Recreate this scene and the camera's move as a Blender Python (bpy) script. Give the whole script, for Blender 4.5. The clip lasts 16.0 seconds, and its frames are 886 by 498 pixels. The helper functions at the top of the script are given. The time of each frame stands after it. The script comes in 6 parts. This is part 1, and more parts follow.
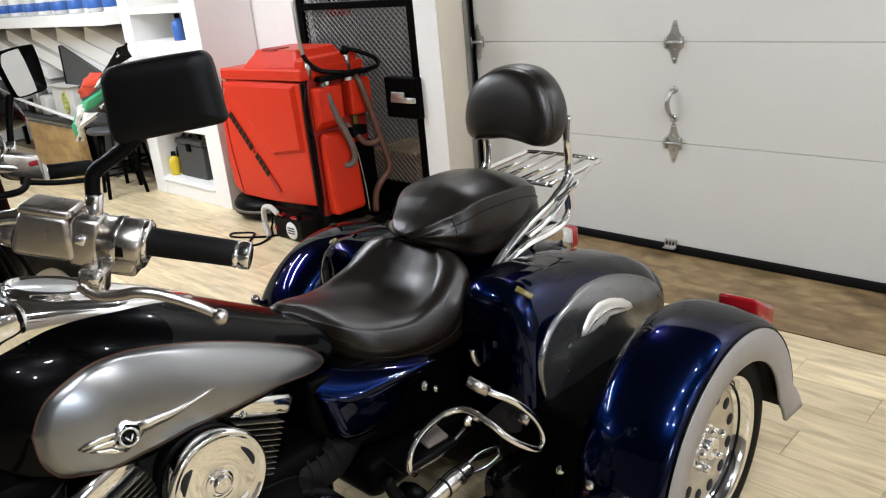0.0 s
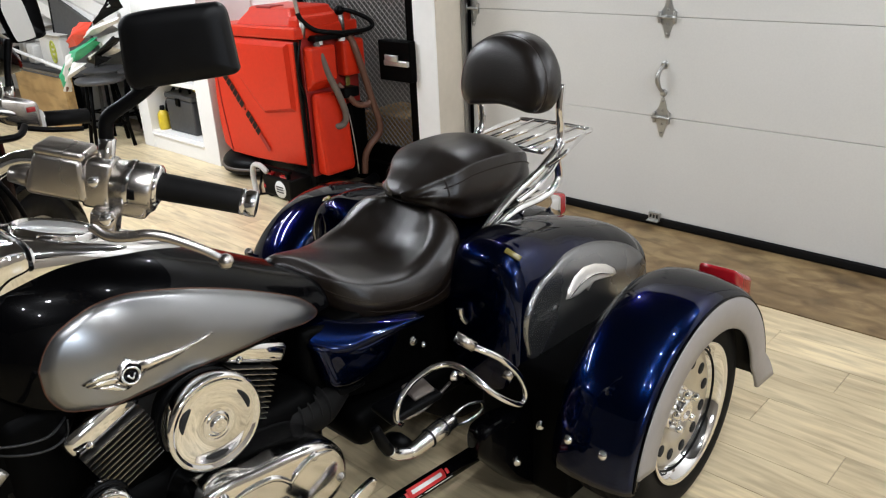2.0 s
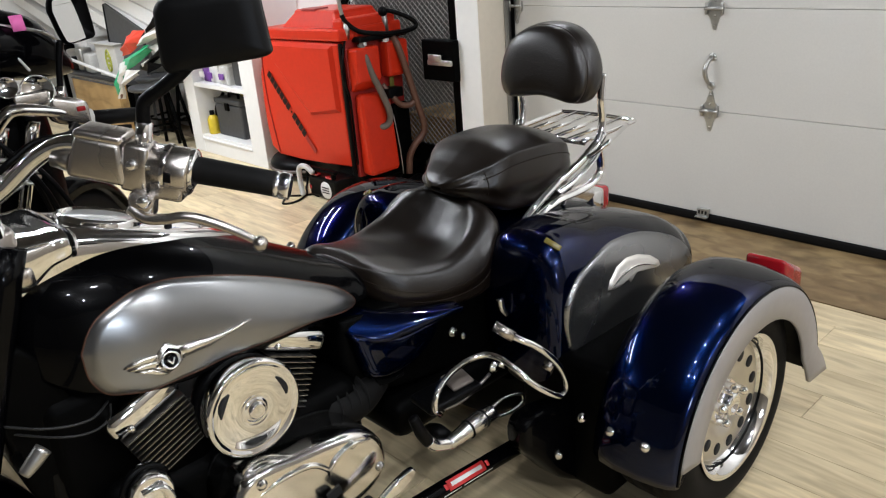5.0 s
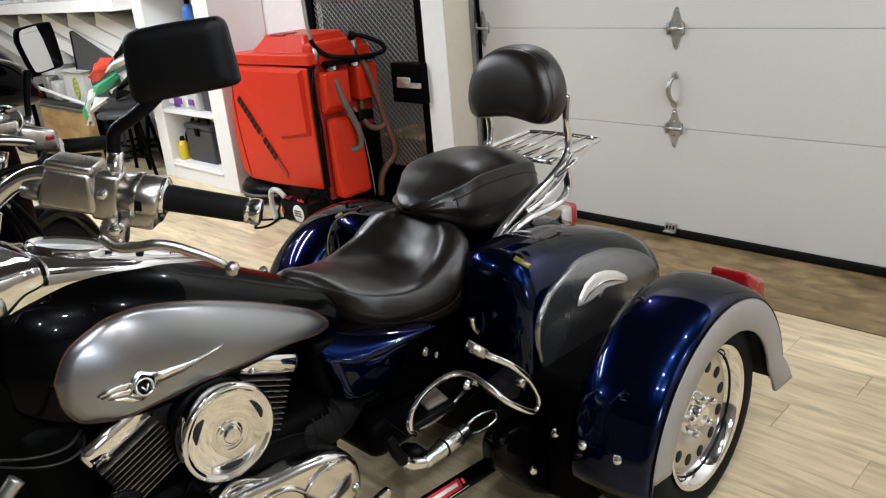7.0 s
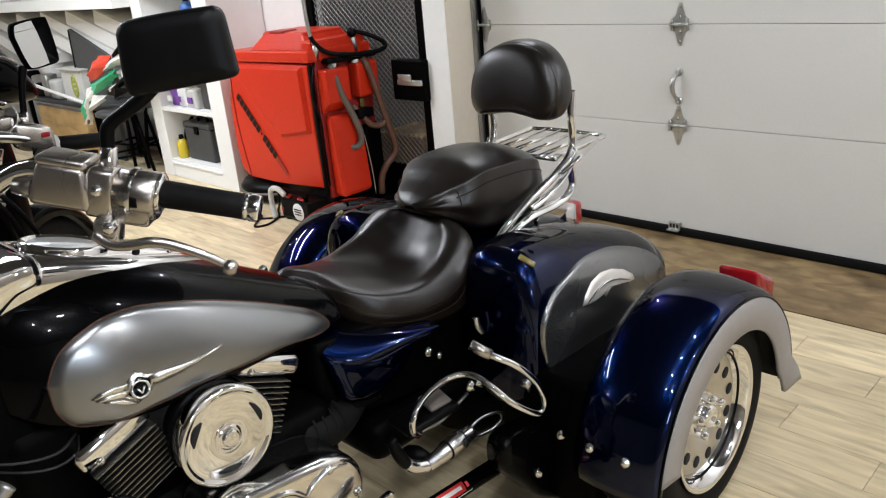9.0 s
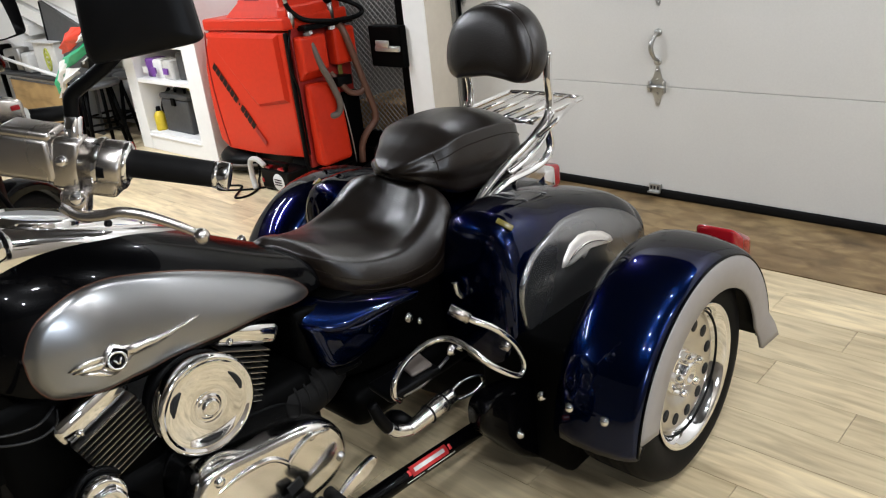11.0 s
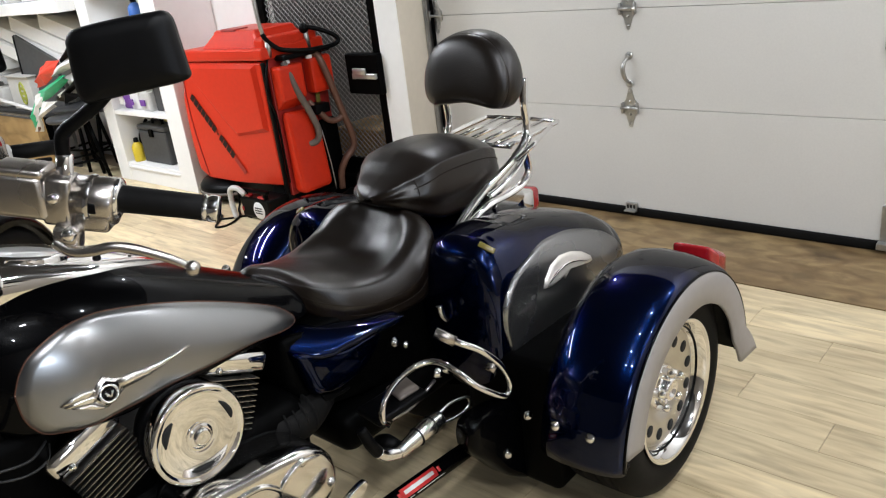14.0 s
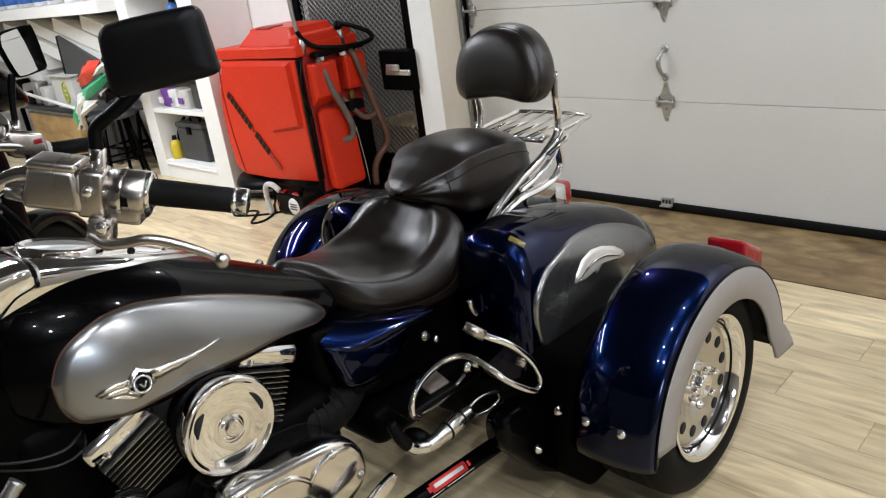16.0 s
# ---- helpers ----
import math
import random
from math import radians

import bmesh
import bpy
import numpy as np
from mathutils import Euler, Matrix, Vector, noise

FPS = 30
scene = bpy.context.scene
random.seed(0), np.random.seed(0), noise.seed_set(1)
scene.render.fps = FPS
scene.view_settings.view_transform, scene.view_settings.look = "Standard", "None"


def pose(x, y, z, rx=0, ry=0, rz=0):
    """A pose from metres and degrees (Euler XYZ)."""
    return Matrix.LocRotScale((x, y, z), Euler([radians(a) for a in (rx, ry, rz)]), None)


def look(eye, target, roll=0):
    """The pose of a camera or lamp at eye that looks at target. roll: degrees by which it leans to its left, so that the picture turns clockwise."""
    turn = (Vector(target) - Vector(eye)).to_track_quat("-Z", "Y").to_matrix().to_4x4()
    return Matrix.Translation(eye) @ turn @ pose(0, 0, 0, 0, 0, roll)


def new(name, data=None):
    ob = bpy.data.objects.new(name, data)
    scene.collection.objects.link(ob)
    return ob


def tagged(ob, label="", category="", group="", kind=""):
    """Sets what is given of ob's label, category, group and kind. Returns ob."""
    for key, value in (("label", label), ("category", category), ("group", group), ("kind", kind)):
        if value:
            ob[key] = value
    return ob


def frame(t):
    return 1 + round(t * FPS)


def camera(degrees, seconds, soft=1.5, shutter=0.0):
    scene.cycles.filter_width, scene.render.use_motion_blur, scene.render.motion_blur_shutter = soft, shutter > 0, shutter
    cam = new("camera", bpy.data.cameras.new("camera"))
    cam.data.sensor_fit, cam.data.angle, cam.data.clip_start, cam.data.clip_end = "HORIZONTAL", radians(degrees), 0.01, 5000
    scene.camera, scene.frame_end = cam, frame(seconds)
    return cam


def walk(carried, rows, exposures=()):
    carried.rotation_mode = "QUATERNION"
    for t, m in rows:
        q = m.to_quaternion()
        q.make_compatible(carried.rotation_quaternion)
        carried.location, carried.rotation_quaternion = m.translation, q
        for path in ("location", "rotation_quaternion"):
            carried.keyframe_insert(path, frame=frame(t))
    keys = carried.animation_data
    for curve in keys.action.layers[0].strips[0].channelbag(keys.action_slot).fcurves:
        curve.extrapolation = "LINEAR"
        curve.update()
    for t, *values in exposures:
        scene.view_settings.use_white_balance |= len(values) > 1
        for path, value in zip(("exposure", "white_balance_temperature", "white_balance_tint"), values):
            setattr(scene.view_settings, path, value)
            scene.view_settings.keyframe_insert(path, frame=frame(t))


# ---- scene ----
cam = camera(58.70, 16.0, soft=1.2)
PATH = [
    (0, (1.4332, -1.5398, 1.4361), (0.0996, -0.2177, 0.7478), -5.48),
    (0.5, (1.4379, -1.5426, 1.4335), (0.0906, -0.2666, 0.6873), -5.77),
    (1, (1.4502, -1.5678, 1.4304), (0.1326, -0.2845, 0.6448), -5.58),
    (1.5, (1.4483, -1.5864, 1.4330), (0.1601, -0.2854, 0.6280), -4.41),
    (2, (1.4557, -1.5977, 1.4388), (0.1712, -0.2700, 0.6723), -2.83),
    (2.5, (1.4601, -1.5960, 1.4369), (0.1655, -0.2760, 0.6742), -3.73),
    (3, (1.4620, -1.5982, 1.4317), (0.1764, -0.2679, 0.6716), -2.78),
    (3.5, (1.4514, -1.6010, 1.4100), (0.1129, -0.3276, 0.6440), -1.13),
    (4, (1.4618, -1.5882, 1.4009), (0.1169, -0.3284, 0.6234), -2.30),
    (4.5, (1.4669, -1.5810, 1.4013), (0.0901, -0.3406, 0.6489), -4.75),
    (4.7, (1.4701, -1.5827, 1.3982), (0.0950, -0.3394, 0.6475), -4.60),
    (6.8, (1.4941, -1.5908, 1.4076), (0.1223, -0.3152, 0.7068), -5.93),
    (7, (1.4987, -1.5961, 1.4089), (0.1576, -0.2897, 0.7055), -5.15),
    (7.5, (1.5062, -1.6049, 1.4001), (0.1901, -0.2702, 0.7028), -4.60),
    (8, (1.4909, -1.6059, 1.3951), (0.1645, -0.2894, 0.6828), -4.31),
    (8.5, (1.4739, -1.5954, 1.3895), (0.0970, -0.3318, 0.6771), -5.76),
    (9, (1.4670, -1.5767, 1.3937), (0.1266, -0.2706, 0.6884), -5.21),
    (9.5, (1.4626, -1.5700, 1.3834), (0.1719, -0.2577, 0.6012), -6.43),
    (12, (1.4920, -1.5607, 1.3869), (0.1823, -0.2665, 0.6061), -6.31),
    (12.5, (1.4900, -1.5593, 1.3910), (0.1830, -0.2619, 0.6110), -6.99),
    (13, (1.4849, -1.5752, 1.3977), (0.1984, -0.2522, 0.6268), -6.55),
    (13.5, (1.4869, -1.5848, 1.3994), (0.2135, -0.2457, 0.6344), -7.00),
    (14, (1.4960, -1.5918, 1.4024), (0.2251, -0.2340, 0.6668), -7.09),
    (14.5, (1.5038, -1.5985, 1.4077), (0.2314, -0.2307, 0.6935), -6.64),
    (15, (1.5104, -1.5948, 1.4052), (0.2240, -0.2373, 0.6967), -7.26),
    (15.5, (1.5154, -1.5957, 1.4063), (0.2216, -0.2451, 0.6979), -7.51),
    (16, (1.5060, -1.5839, 1.3937), (0.1691, -0.2887, 0.6622), -8.08),
]
walk(cam, [(t, look(eye, target, roll)) for t, eye, target, roll in PATH],
     exposures=[(t, e + 0.05, 5920, 10) for t, e in ((0.0, 0.03), (2.0, 0.0), (3.0, -0.06), (4.5, -0.1), (7.0, -0.10), (9.2, -0.08), (9.8, -0.05), (12.0, 0.0), (15.0, -0.03), (16.0, -0.1))])

# ---- light ----
world = bpy.data.worlds.new("world")
scene.world = world
world.use_nodes = True
world.node_tree.nodes["Background"].inputs[0].default_value = (0.8, 0.85, 1.0, 1)
world.node_tree.nodes["Background"].inputs[1].default_value = 0.004


def area_lamp(name, place, target, size, size_y, watts, colour):
    data = bpy.data.lights.new(name, "AREA")
    data.shape, data.size, data.size_y, data.energy, data.color = "RECTANGLE", size, size_y, watts, colour
    ob = new(name, data)
    ob.matrix_world = look(place, target)
    return ob


# two long ceiling tubes beyond the trike, small spot lamps beside it, and a window behind the camera
for lx, ly, wide, long, watts in ((-4.2, -1.0, 0.10, 2.4, 50), (-3.2, -1.2, 0.10, 2.4, 112)):
    area_lamp("ceiling_light", (lx, ly, 2.78), (lx, ly, 0), wide, long, watts, (1.0, 0.985, 0.955))
area_lamp("window_light", (4.15, -2.0, 1.55), (0, -1.6, 1.0), 0.5, 0.5, 20, (0.86, 0.93, 1.0))
# unseen lamp added to brighten the store behind the mesh
area_lamp("store_fill_lamp", (-2.6, 2.2, 2.7), (-2.6, 2.2, 0), 0.3, 0.3, 14, (1.0, 0.97, 0.92))


def bulb(place, watts):
    data = bpy.data.lights.new("spot_and_fill_lamp", "POINT")
    data.energy, data.color, data.shadow_soft_size = watts, (1.0, 0.98, 0.945), 0.035
    new("spot_and_fill_lamp", data).location = place


# from the eighth on, unseen lamps added to light the door and far side
for bx, by, watts in ((1.36, 0.1, 26), (1.38, -0.68, 28), (1.42, -1.36, 28), (1.5, -2.0, 26), (2.3, -1.9, 40), (3.4, 0.15, 62), (3.5, -0.6, 62), (1.75, 1.25, 36), (-0.9, 1.25, 26), (-4.4, -0.4, 20), (-5.6, -0.6, 22), (-6.6, -1.6, 30), (-2.4, -3.6, 34)):
    bulb((bx, by, 2.66), watts)


# ---- materials ----
def material(name, base, rough=0.5, metal=0.0, coat=0.0, spread=0.12, grain=40.0, bump=0.0, stain=2.5, coat_rough=0.03,
             second=None, per_object=0.0, specular=0.5, edge=None):
    m = bpy.data.materials.new(name)
    m.use_nodes = True
    n, l = m.node_tree.nodes, m.node_tree.links
    b = n["Principled BSDF"]
    b.inputs["Metallic"].default_value = metal
    b.inputs["Coat Weight"].default_value = coat
    b.inputs["Coat Roughness"].default_value = coat_rough
    b.inputs["Specular IOR Level"].default_value = specular
    if edge:
        b.inputs["Specular Tint"].default_value = (*edge, 1)
    co = n.new("ShaderNodeTexCoord")
    fine, broad = n.new("ShaderNodeTexNoise"), n.new("ShaderNodeTexNoise")
    for t, s in ((fine, grain), (broad, stain)):
        t.inputs["Scale"].default_value, t.inputs["Detail"].default_value = s, 5
        l.new(co.outputs["Object"], t.inputs["Vector"])
    ramp = n.new("ShaderNodeValToRGB")
    dark = [c * (1 - spread) for c in base]
    lite = [min(1, c * (1 + spread)) for c in (second or base)]
    ramp.color_ramp.elements[0].position, ramp.color_ramp.elements[1].position = 0.3, 0.7
    ramp.color_ramp.elements[0].color, ramp.color_ramp.elements[1].color = (*dark, 1), (*lite, 1)
    mix = n.new("ShaderNodeMath")
    mix.operation = "MULTIPLY_ADD"
    mix.inputs[1].default_value = 0.5
    half = n.new("ShaderNodeMath")
    half.operation, half.inputs[1].default_value = "MULTIPLY", 0.5
    l.new(broad.outputs["Fac"], half.inputs[0])
    l.new(fine.outputs["Fac"], mix.inputs[0])
    l.new(half.outputs[0], mix.inputs[2])
    l.new(mix.outputs[0], ramp.inputs["Fac"])
    colour = ramp.outputs["Color"]
    if per_object:
        info = n.new("ShaderNodeObjectInfo")
        hsv = n.new("ShaderNodeHueSaturation")
        rng = n.new("ShaderNodeMapRange")
        rng.inputs["To Min"].default_value, rng.inputs["To Max"].default_value = 1 - per_object, 1 + per_object
        l.new(info.outputs["Random"], rng.inputs["Value"])
        l.new(rng.outputs["Result"], hsv.inputs["Value"])
        l.new(colour, hsv.inputs["Color"])
        colour = hsv.outputs["Color"]
    l.new(colour, b.inputs["Base Color"])
    rr = n.new("ShaderNodeMapRange")
    rr.inputs["To Min"].default_value, rr.inputs["To Max"].default_value = max(0.01, rough * 0.85), min(1, rough * 1.15)
    l.new(broad.outputs["Fac"], rr.inputs["Value"])
    l.new(rr.outputs["Result"], b.inputs["Roughness"])
    if bump:
        bp = n.new("ShaderNodeBump")
        bp.inputs["Strength"].default_value, bp.inputs["Distance"].default_value = bump, 0.002
        l.new(fine.outputs["Fac"], bp.inputs["Height"])
        l.new(bp.outputs["Normal"], b.inputs["Normal"])
    return m


CHROME = material("chrome", (0.82, 0.81, 0.80), 0.06, 1.0, spread=0.03)
SATIN = material("satin_aluminium", (0.50, 0.465, 0.43), 0.27, 1.0, spread=0.06)
POLISHED = material("polished_alloy", (0.76, 0.75, 0.73), 0.2, 1.0, spread=0.04)
BRIGHT = material("bright_cover_alloy", (0.80, 0.775, 0.74), 0.13, 1.0, spread=0.05, grain=14, bump=0.10)
BRUSHED = material("brushed_emblem_metal", (0.80, 0.77, 0.72), 0.25, 1.0, spread=0.05)
CAST = material("cast_emblem_metal", (0.80, 0.76, 0.70), 0.36, 0.55, spread=0.08)
DULL_STEEL = material("dull_steel", (0.45, 0.44, 0.42), 0.4, 1.0)
BLUE = material("dark_blue_metallic_paint", (0.0006, 0.0052, 0.033), 0.23, 0.94, coat=0.6, spread=0.2, grain=900, stain=6, coat_rough=0.015, specular=0.2, edge=(0.05, 0.07, 0.13))
BLACK_PAINT = material("black_gloss_paint", (0.0010, 0.0010, 0.0013), 0.25, 0.0, coat=0.17, spread=0.2, specular=0.03, coat_rough=0.015)
SILVER = material("silver_metallic_paint", (0.262, 0.263, 0.266), 0.28, 0.94, coat=0.40, spread=0.07, grain=900, coat_rough=0.015, edge=(0.45, 0.45, 0.45))
GREY_BAND = material("grey_fender_trim", (0.30, 0.28, 0.265), 0.5, 0.1, spread=0.06)
LEATHER = material("black_leather", (0.0068, 0.0042, 0.0026), 0.315, 0.0, spread=0.35, grain=230, bump=0.3, specular=0.58)
SEAM = material("seat_stitching", (0.016, 0.011, 0.008), 0.6, 0.0, specular=0.15)
BLACK = material("black_plastic", (0.0020, 0.0020, 0.0022), 0.40, 0.0, spread=0.25, specular=0.09)
MATTE_BLACK = material("matte_black_metal", (0.0012, 0.0012, 0.0012), 0.42, 0.0, spread=0.3, specular=0.03)
RUBBER = material("black_rubber", (0.0055, 0.0052, 0.005), 0.65, 0.0, spread=0.3, bump=0.1, specular=0.12)
WHITE = material("white_wall_paint", (0.80, 0.79, 0.77), 0.6, 0.0, spread=0.03, grain=25, bump=0.05)
CREAM = material("cream_and_shaded_white", (0.66, 0.60, 0.50), 0.6, 0.0, spread=0.05, grain=25, bump=0.05)
TAUPE = material("taupe_wall_paint", (0.24, 0.215, 0.185), 0.65, 0.0, spread=0.1, grain=12)
DOOR_WHITE = material("white_steel_door", (0.66, 0.645, 0.61), 0.45, 0.0, spread=0.04, grain=120, bump=0.04)
RED = material("red_plastic", (0.54, 0.026, 0.006), 0.36, 0.0, spread=0.08, bump=0.03, specular=0.25)
LENS_RED = material("red_lamp_lens", (0.30, 0.008, 0.012), 0.15, 0.0, coat=0.6)


def wood(name, light, dark, rough=0.42, stretch=(1.6, 22, 22), per_object=0.12, knots=0.5, blotch=(2.4, 11, 11), stain=0.6):
    """Wood print with its grain along x."""
    m = bpy.data.materials.new(name)
    m.use_nodes = True
    n, l = m.node_tree.nodes, m.node_tree.links
    b = n["Principled BSDF"]
    co, info = n.new("ShaderNodeTexCoord"), n.new("ShaderNodeObjectInfo")
    add, mp = n.new("ShaderNodeVectorMath"), n.new("ShaderNodeMapping")
    shift = n.new("ShaderNodeMath")
    shift.operation, shift.inputs[1].default_value = "MULTIPLY", 60
    l.new(info.outputs["Random"], shift.inputs[0])
    l.new(co.outputs["Object"], add.inputs[0])
    l.new(shift.outputs[0], add.inputs[1])
    l.new(add.outputs[0], mp.inputs["Vector"])
    mp.inputs["Scale"].default_value = stretch
    grain, broad = n.new("ShaderNodeTexNoise"), n.new("ShaderNodeTexNoise")
    grain.inputs["Scale"].default_value, grain.inputs["Detail"].default_value, grain.inputs["Distortion"].default_value = 1.6, 8, 0.6
    broad.inputs["Scale"].default_value, broad.inputs["Detail"].default_value = 0.35, 3
    l.new(mp.outputs[0], grain.inputs["Vector"])
    l.new(mp.outputs[0], broad.inputs["Vector"])
    mixf = n.new("ShaderNodeMath")
    mixf.operation, mixf.inputs[1].default_value = "MULTIPLY_ADD", 0.6
    h = n.new("ShaderNodeMath")
    h.operation, h.inputs[1].default_value = "MULTIPLY", 0.4
    l.new(broad.outputs["Fac"], h.inputs[0])
    l.new(grain.outputs["Fac"], mixf.inputs[0])
    l.new(h.outputs[0], mixf.inputs[2])
    ramp = n.new("ShaderNodeValToRGB")
    e = ramp.color_ramp.elements
    e[0].position, e[0].color = 0.34, (*dark, 1)
    e[1].position, e[1].color = 0.62, (*light, 1)
    mid = e.new(0.48)
    mid.color = (*[d * (1 - knots) + g * knots for d, g in zip(dark, light)], 1)
    l.new(mixf.outputs[0], ramp.inputs["Fac"])
    hsv, rng = n.new("ShaderNodeHueSaturation"), n.new("ShaderNodeMapRange")
    rng.inputs["To Min"].default_value, rng.inputs["To Max"].default_value = 1 - per_object, 1 + per_object
    l.new(info.outputs["Random"], rng.inputs["Value"])
    l.new(rng.outputs["Result"], hsv.inputs["Value"])
    # knots and dark smudges
    mp2, spots, cut, mixc = n.new("ShaderNodeMapping"), n.new("ShaderNodeTexNoise"), n.new("ShaderNodeMapRange"), n.new("ShaderNodeMix")
    mp2.inputs["Scale"].default_value = blotch
    spots.inputs["Scale"].default_value, spots.inputs["Detail"].default_value = 1.0, 4
    l.new(add.outputs[0], mp2.inputs["Vector"])
    l.new(mp2.outputs[0], spots.inputs["Vector"])
    cut.inputs["From Min"].default_value, cut.inputs["From Max"].default_value, cut.inputs["To Max"].default_value = 0.54, 0.70, stain
    l.new(spots.outputs["Fac"], cut.inputs["Value"])
    mixc.data_type = "RGBA"
    mixc.inputs["B"].default_value = (*[d * 0.5 for d in dark], 1)
    l.new(cut.outputs["Result"], mixc.inputs["Factor"])
    l.new(ramp.outputs["Color"], mixc.inputs["A"])
    l.new(mixc.outputs["Result"], hsv.inputs["Color"])
    l.new(hsv.outputs["Color"], b.inputs["Base Color"])
    b.inputs["Roughness"].default_value = rough
    bp = n.new("ShaderNodeBump")
    bp.inputs["Strength"].default_value, bp.inputs["Distance"].default_value = 0.15, 0.001
    l.new(grain.outputs["Fac"], bp.inputs["Height"])
    l.new(bp.outputs["Normal"], b.inputs["Normal"])
    return m


WOOD = wood("plank_floor", (0.765, 0.64, 0.405), (0.45, 0.35, 0.205), 0.34, (2.6, 21, 21), 0.10, 0.55, (3.4, 15, 15), 0.45)
PLYWOOD = wood("stained_plywood", (0.34, 0.24, 0.112), (0.17, 0.108, 0.048), 0.5, (4.5, 8, 8), 0.0, 0.4, (4.5, 6, 6), 0.7)


def figure(m, scale, lines, depth):
    """Adds the flowing contour figure of rotary-cut veneer to a wood."""
    n, l = m.node_tree.nodes, m.node_tree.links
    b = n["Principled BSDF"]
    old = b.inputs["Base Color"].links[0].from_socket
    co, mp, noise = n.new("ShaderNodeTexCoord"), n.new("ShaderNodeMapping"), n.new("ShaderNodeTexNoise")
    mp.inputs["Scale"].default_value = scale
    noise.inputs["Scale"].default_value, noise.inputs["Detail"].default_value = 1.0, 2
    l.new(co.outputs["Object"], mp.inputs["Vector"])
    l.new(mp.outputs[0], noise.inputs["Vector"])
    times, wave, rng, mix = n.new("ShaderNodeMath"), n.new("ShaderNodeMath"), n.new("ShaderNodeMapRange"), n.new("ShaderNodeMix")
    times.operation, times.inputs[1].default_value, wave.operation = "MULTIPLY", lines, "SINE"
    l.new(noise.outputs["Fac"], times.inputs[0])
    l.new(times.outputs[0], wave.inputs[0])
    rng.inputs["From Min"].default_value, rng.inputs["To Max"].default_value = -0.2, depth
    l.new(wave.outputs[0], rng.inputs["Value"])
    mix.data_type, mix.blend_type = "RGBA", "MULTIPLY"
    l.new(rng.outputs["Result"], mix.inputs["Factor"])
    l.new(old, mix.inputs["A"])
    mix.inputs["B"].default_value = (0.52, 0.43, 0.36, 1)
    l.new(mix.outputs["Result"], b.inputs["Base Color"])


figure(PLYWOOD, (2.2, 4.2, 4.2), 36, 0.5)
PINE = wood("raw_pine", (0.50, 0.33, 0.13), (0.34, 0.20, 0.07), 0.6, (3, 14, 3), 0.08)
CONCRETE = material("stained_concrete", (0.20, 0.15, 0.095), 0.7, 0.0, spread=0.35, grain=14, bump=0.2)
JOINT = material("plank_joint", (0.33, 0.265, 0.165), 0.8, 0.0)
ZINC = material("galvanised_steel", (0.50, 0.50, 0.48), 0.35, 0.9, spread=0.15, grain=60)
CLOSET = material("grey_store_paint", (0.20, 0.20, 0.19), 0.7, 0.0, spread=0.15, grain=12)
MESH_STEEL = material("dark_mesh_steel", (0.30, 0.295, 0.28), 0.45, 0.5, spread=0.2)
# dark red, also RED with shade put in for the scrubber
DARK_AND_SHADED_RED = material("dark_and_shaded_red", (0.28, 0.012, 0.008), 0.5, 0.0)
PRINT = material("dark_print", (0.012, 0.006, 0.005), 0.5, 0.0, specular=0.15)
BROWN = material("brown_hose", (0.12, 0.055, 0.035), 0.45, 0.0)
PALE = material("pale_grey_plastic", (0.55, 0.54, 0.51), 0.5, 0.0)
TOOLGREY = material("dark_grey_plastic", (0.045, 0.045, 0.047), 0.55, 0.0, spread=0.25)
YELLOW = material("yellow_plastic", (0.60, 0.45, 0.02), 0.45, 0.0)
PURPLE = material("purple_print", (0.16, 0.05, 0.30), 0.5, 0.0)
BLUE_PLASTIC = material("blue_plastic", (0.04, 0.12, 0.40), 0.4, 0.0)
DARKGREY = material("dark_grey_board", (0.06, 0.06, 0.06), 0.7, 0.0, spread=0.2)
CARD = material("white_cardboard", (0.60, 0.59, 0.56), 0.7, 0.0, spread=0.08)
OLIVE = material("yellow_green_print", (0.34, 0.36, 0.05), 0.6, 0.0)
SIGNAL_RED = material("signal_red_plastic", (0.70, 0.06, 0.03), 0.4, 0.0)
GREEN = material("green_plastic", (0.05, 0.42, 0.20), 0.4, 0.0)
PINK = material("pink_paper", (0.80, 0.16, 0.45), 0.6, 0.0)
MIRROR = material("mirror_glass", (0.86, 0.86, 0.86), 0.02, 1.0, spread=0.01)
DARK_CEILING = material("dark_ceiling_paint", (0.035, 0.034, 0.033), 0.8, 0.0, spread=0.2)
DARK_WALL = material("dark_showroom_wall", (0.10, 0.095, 0.09), 0.7, 0.0, spread=0.2, grain=3)
DISC = material("satin_wheel_steel", (0.60, 0.575, 0.53), 0.30, 1.0, spread=0.06)
CABLE = material("grey_cable", (0.022, 0.022, 0.022), 0.4, 0.0, specular=0.3)
COPPER = material("copper_pinstripe", (0.13, 0.06, 0.04), 0.35, 0.6)
GAUGE = material("gauge_face", (0.55, 0.55, 0.53), 0.3, 0.0, coat=0.8)
AMBER = material("amber_reflector", (0.17, 0.14, 0.03), 0.25, 0.0, coat=0.5)
VOID = material("dark_recess", (0.006, 0.006, 0.006), 0.8, 0.0)
FIN = material("polished_fin_edge", (0.30, 0.29, 0.275), 0.35, 1.0)
STICKER_RED = material("red_label", (0.55, 0.03, 0.03), 0.4, 0.0)
PAPER = material("white_print", (0.75, 0.74, 0.72), 0.5, 0.0)
MIRROR_BACK = material("black_mirror_shell", (0.003, 0.003, 0.0033), 0.45, 0.0, spread=0.25, bump=0.05, specular=0.15)
GREY = material("grey_hose", (0.12, 0.10, 0.085), 0.5, 0.0)


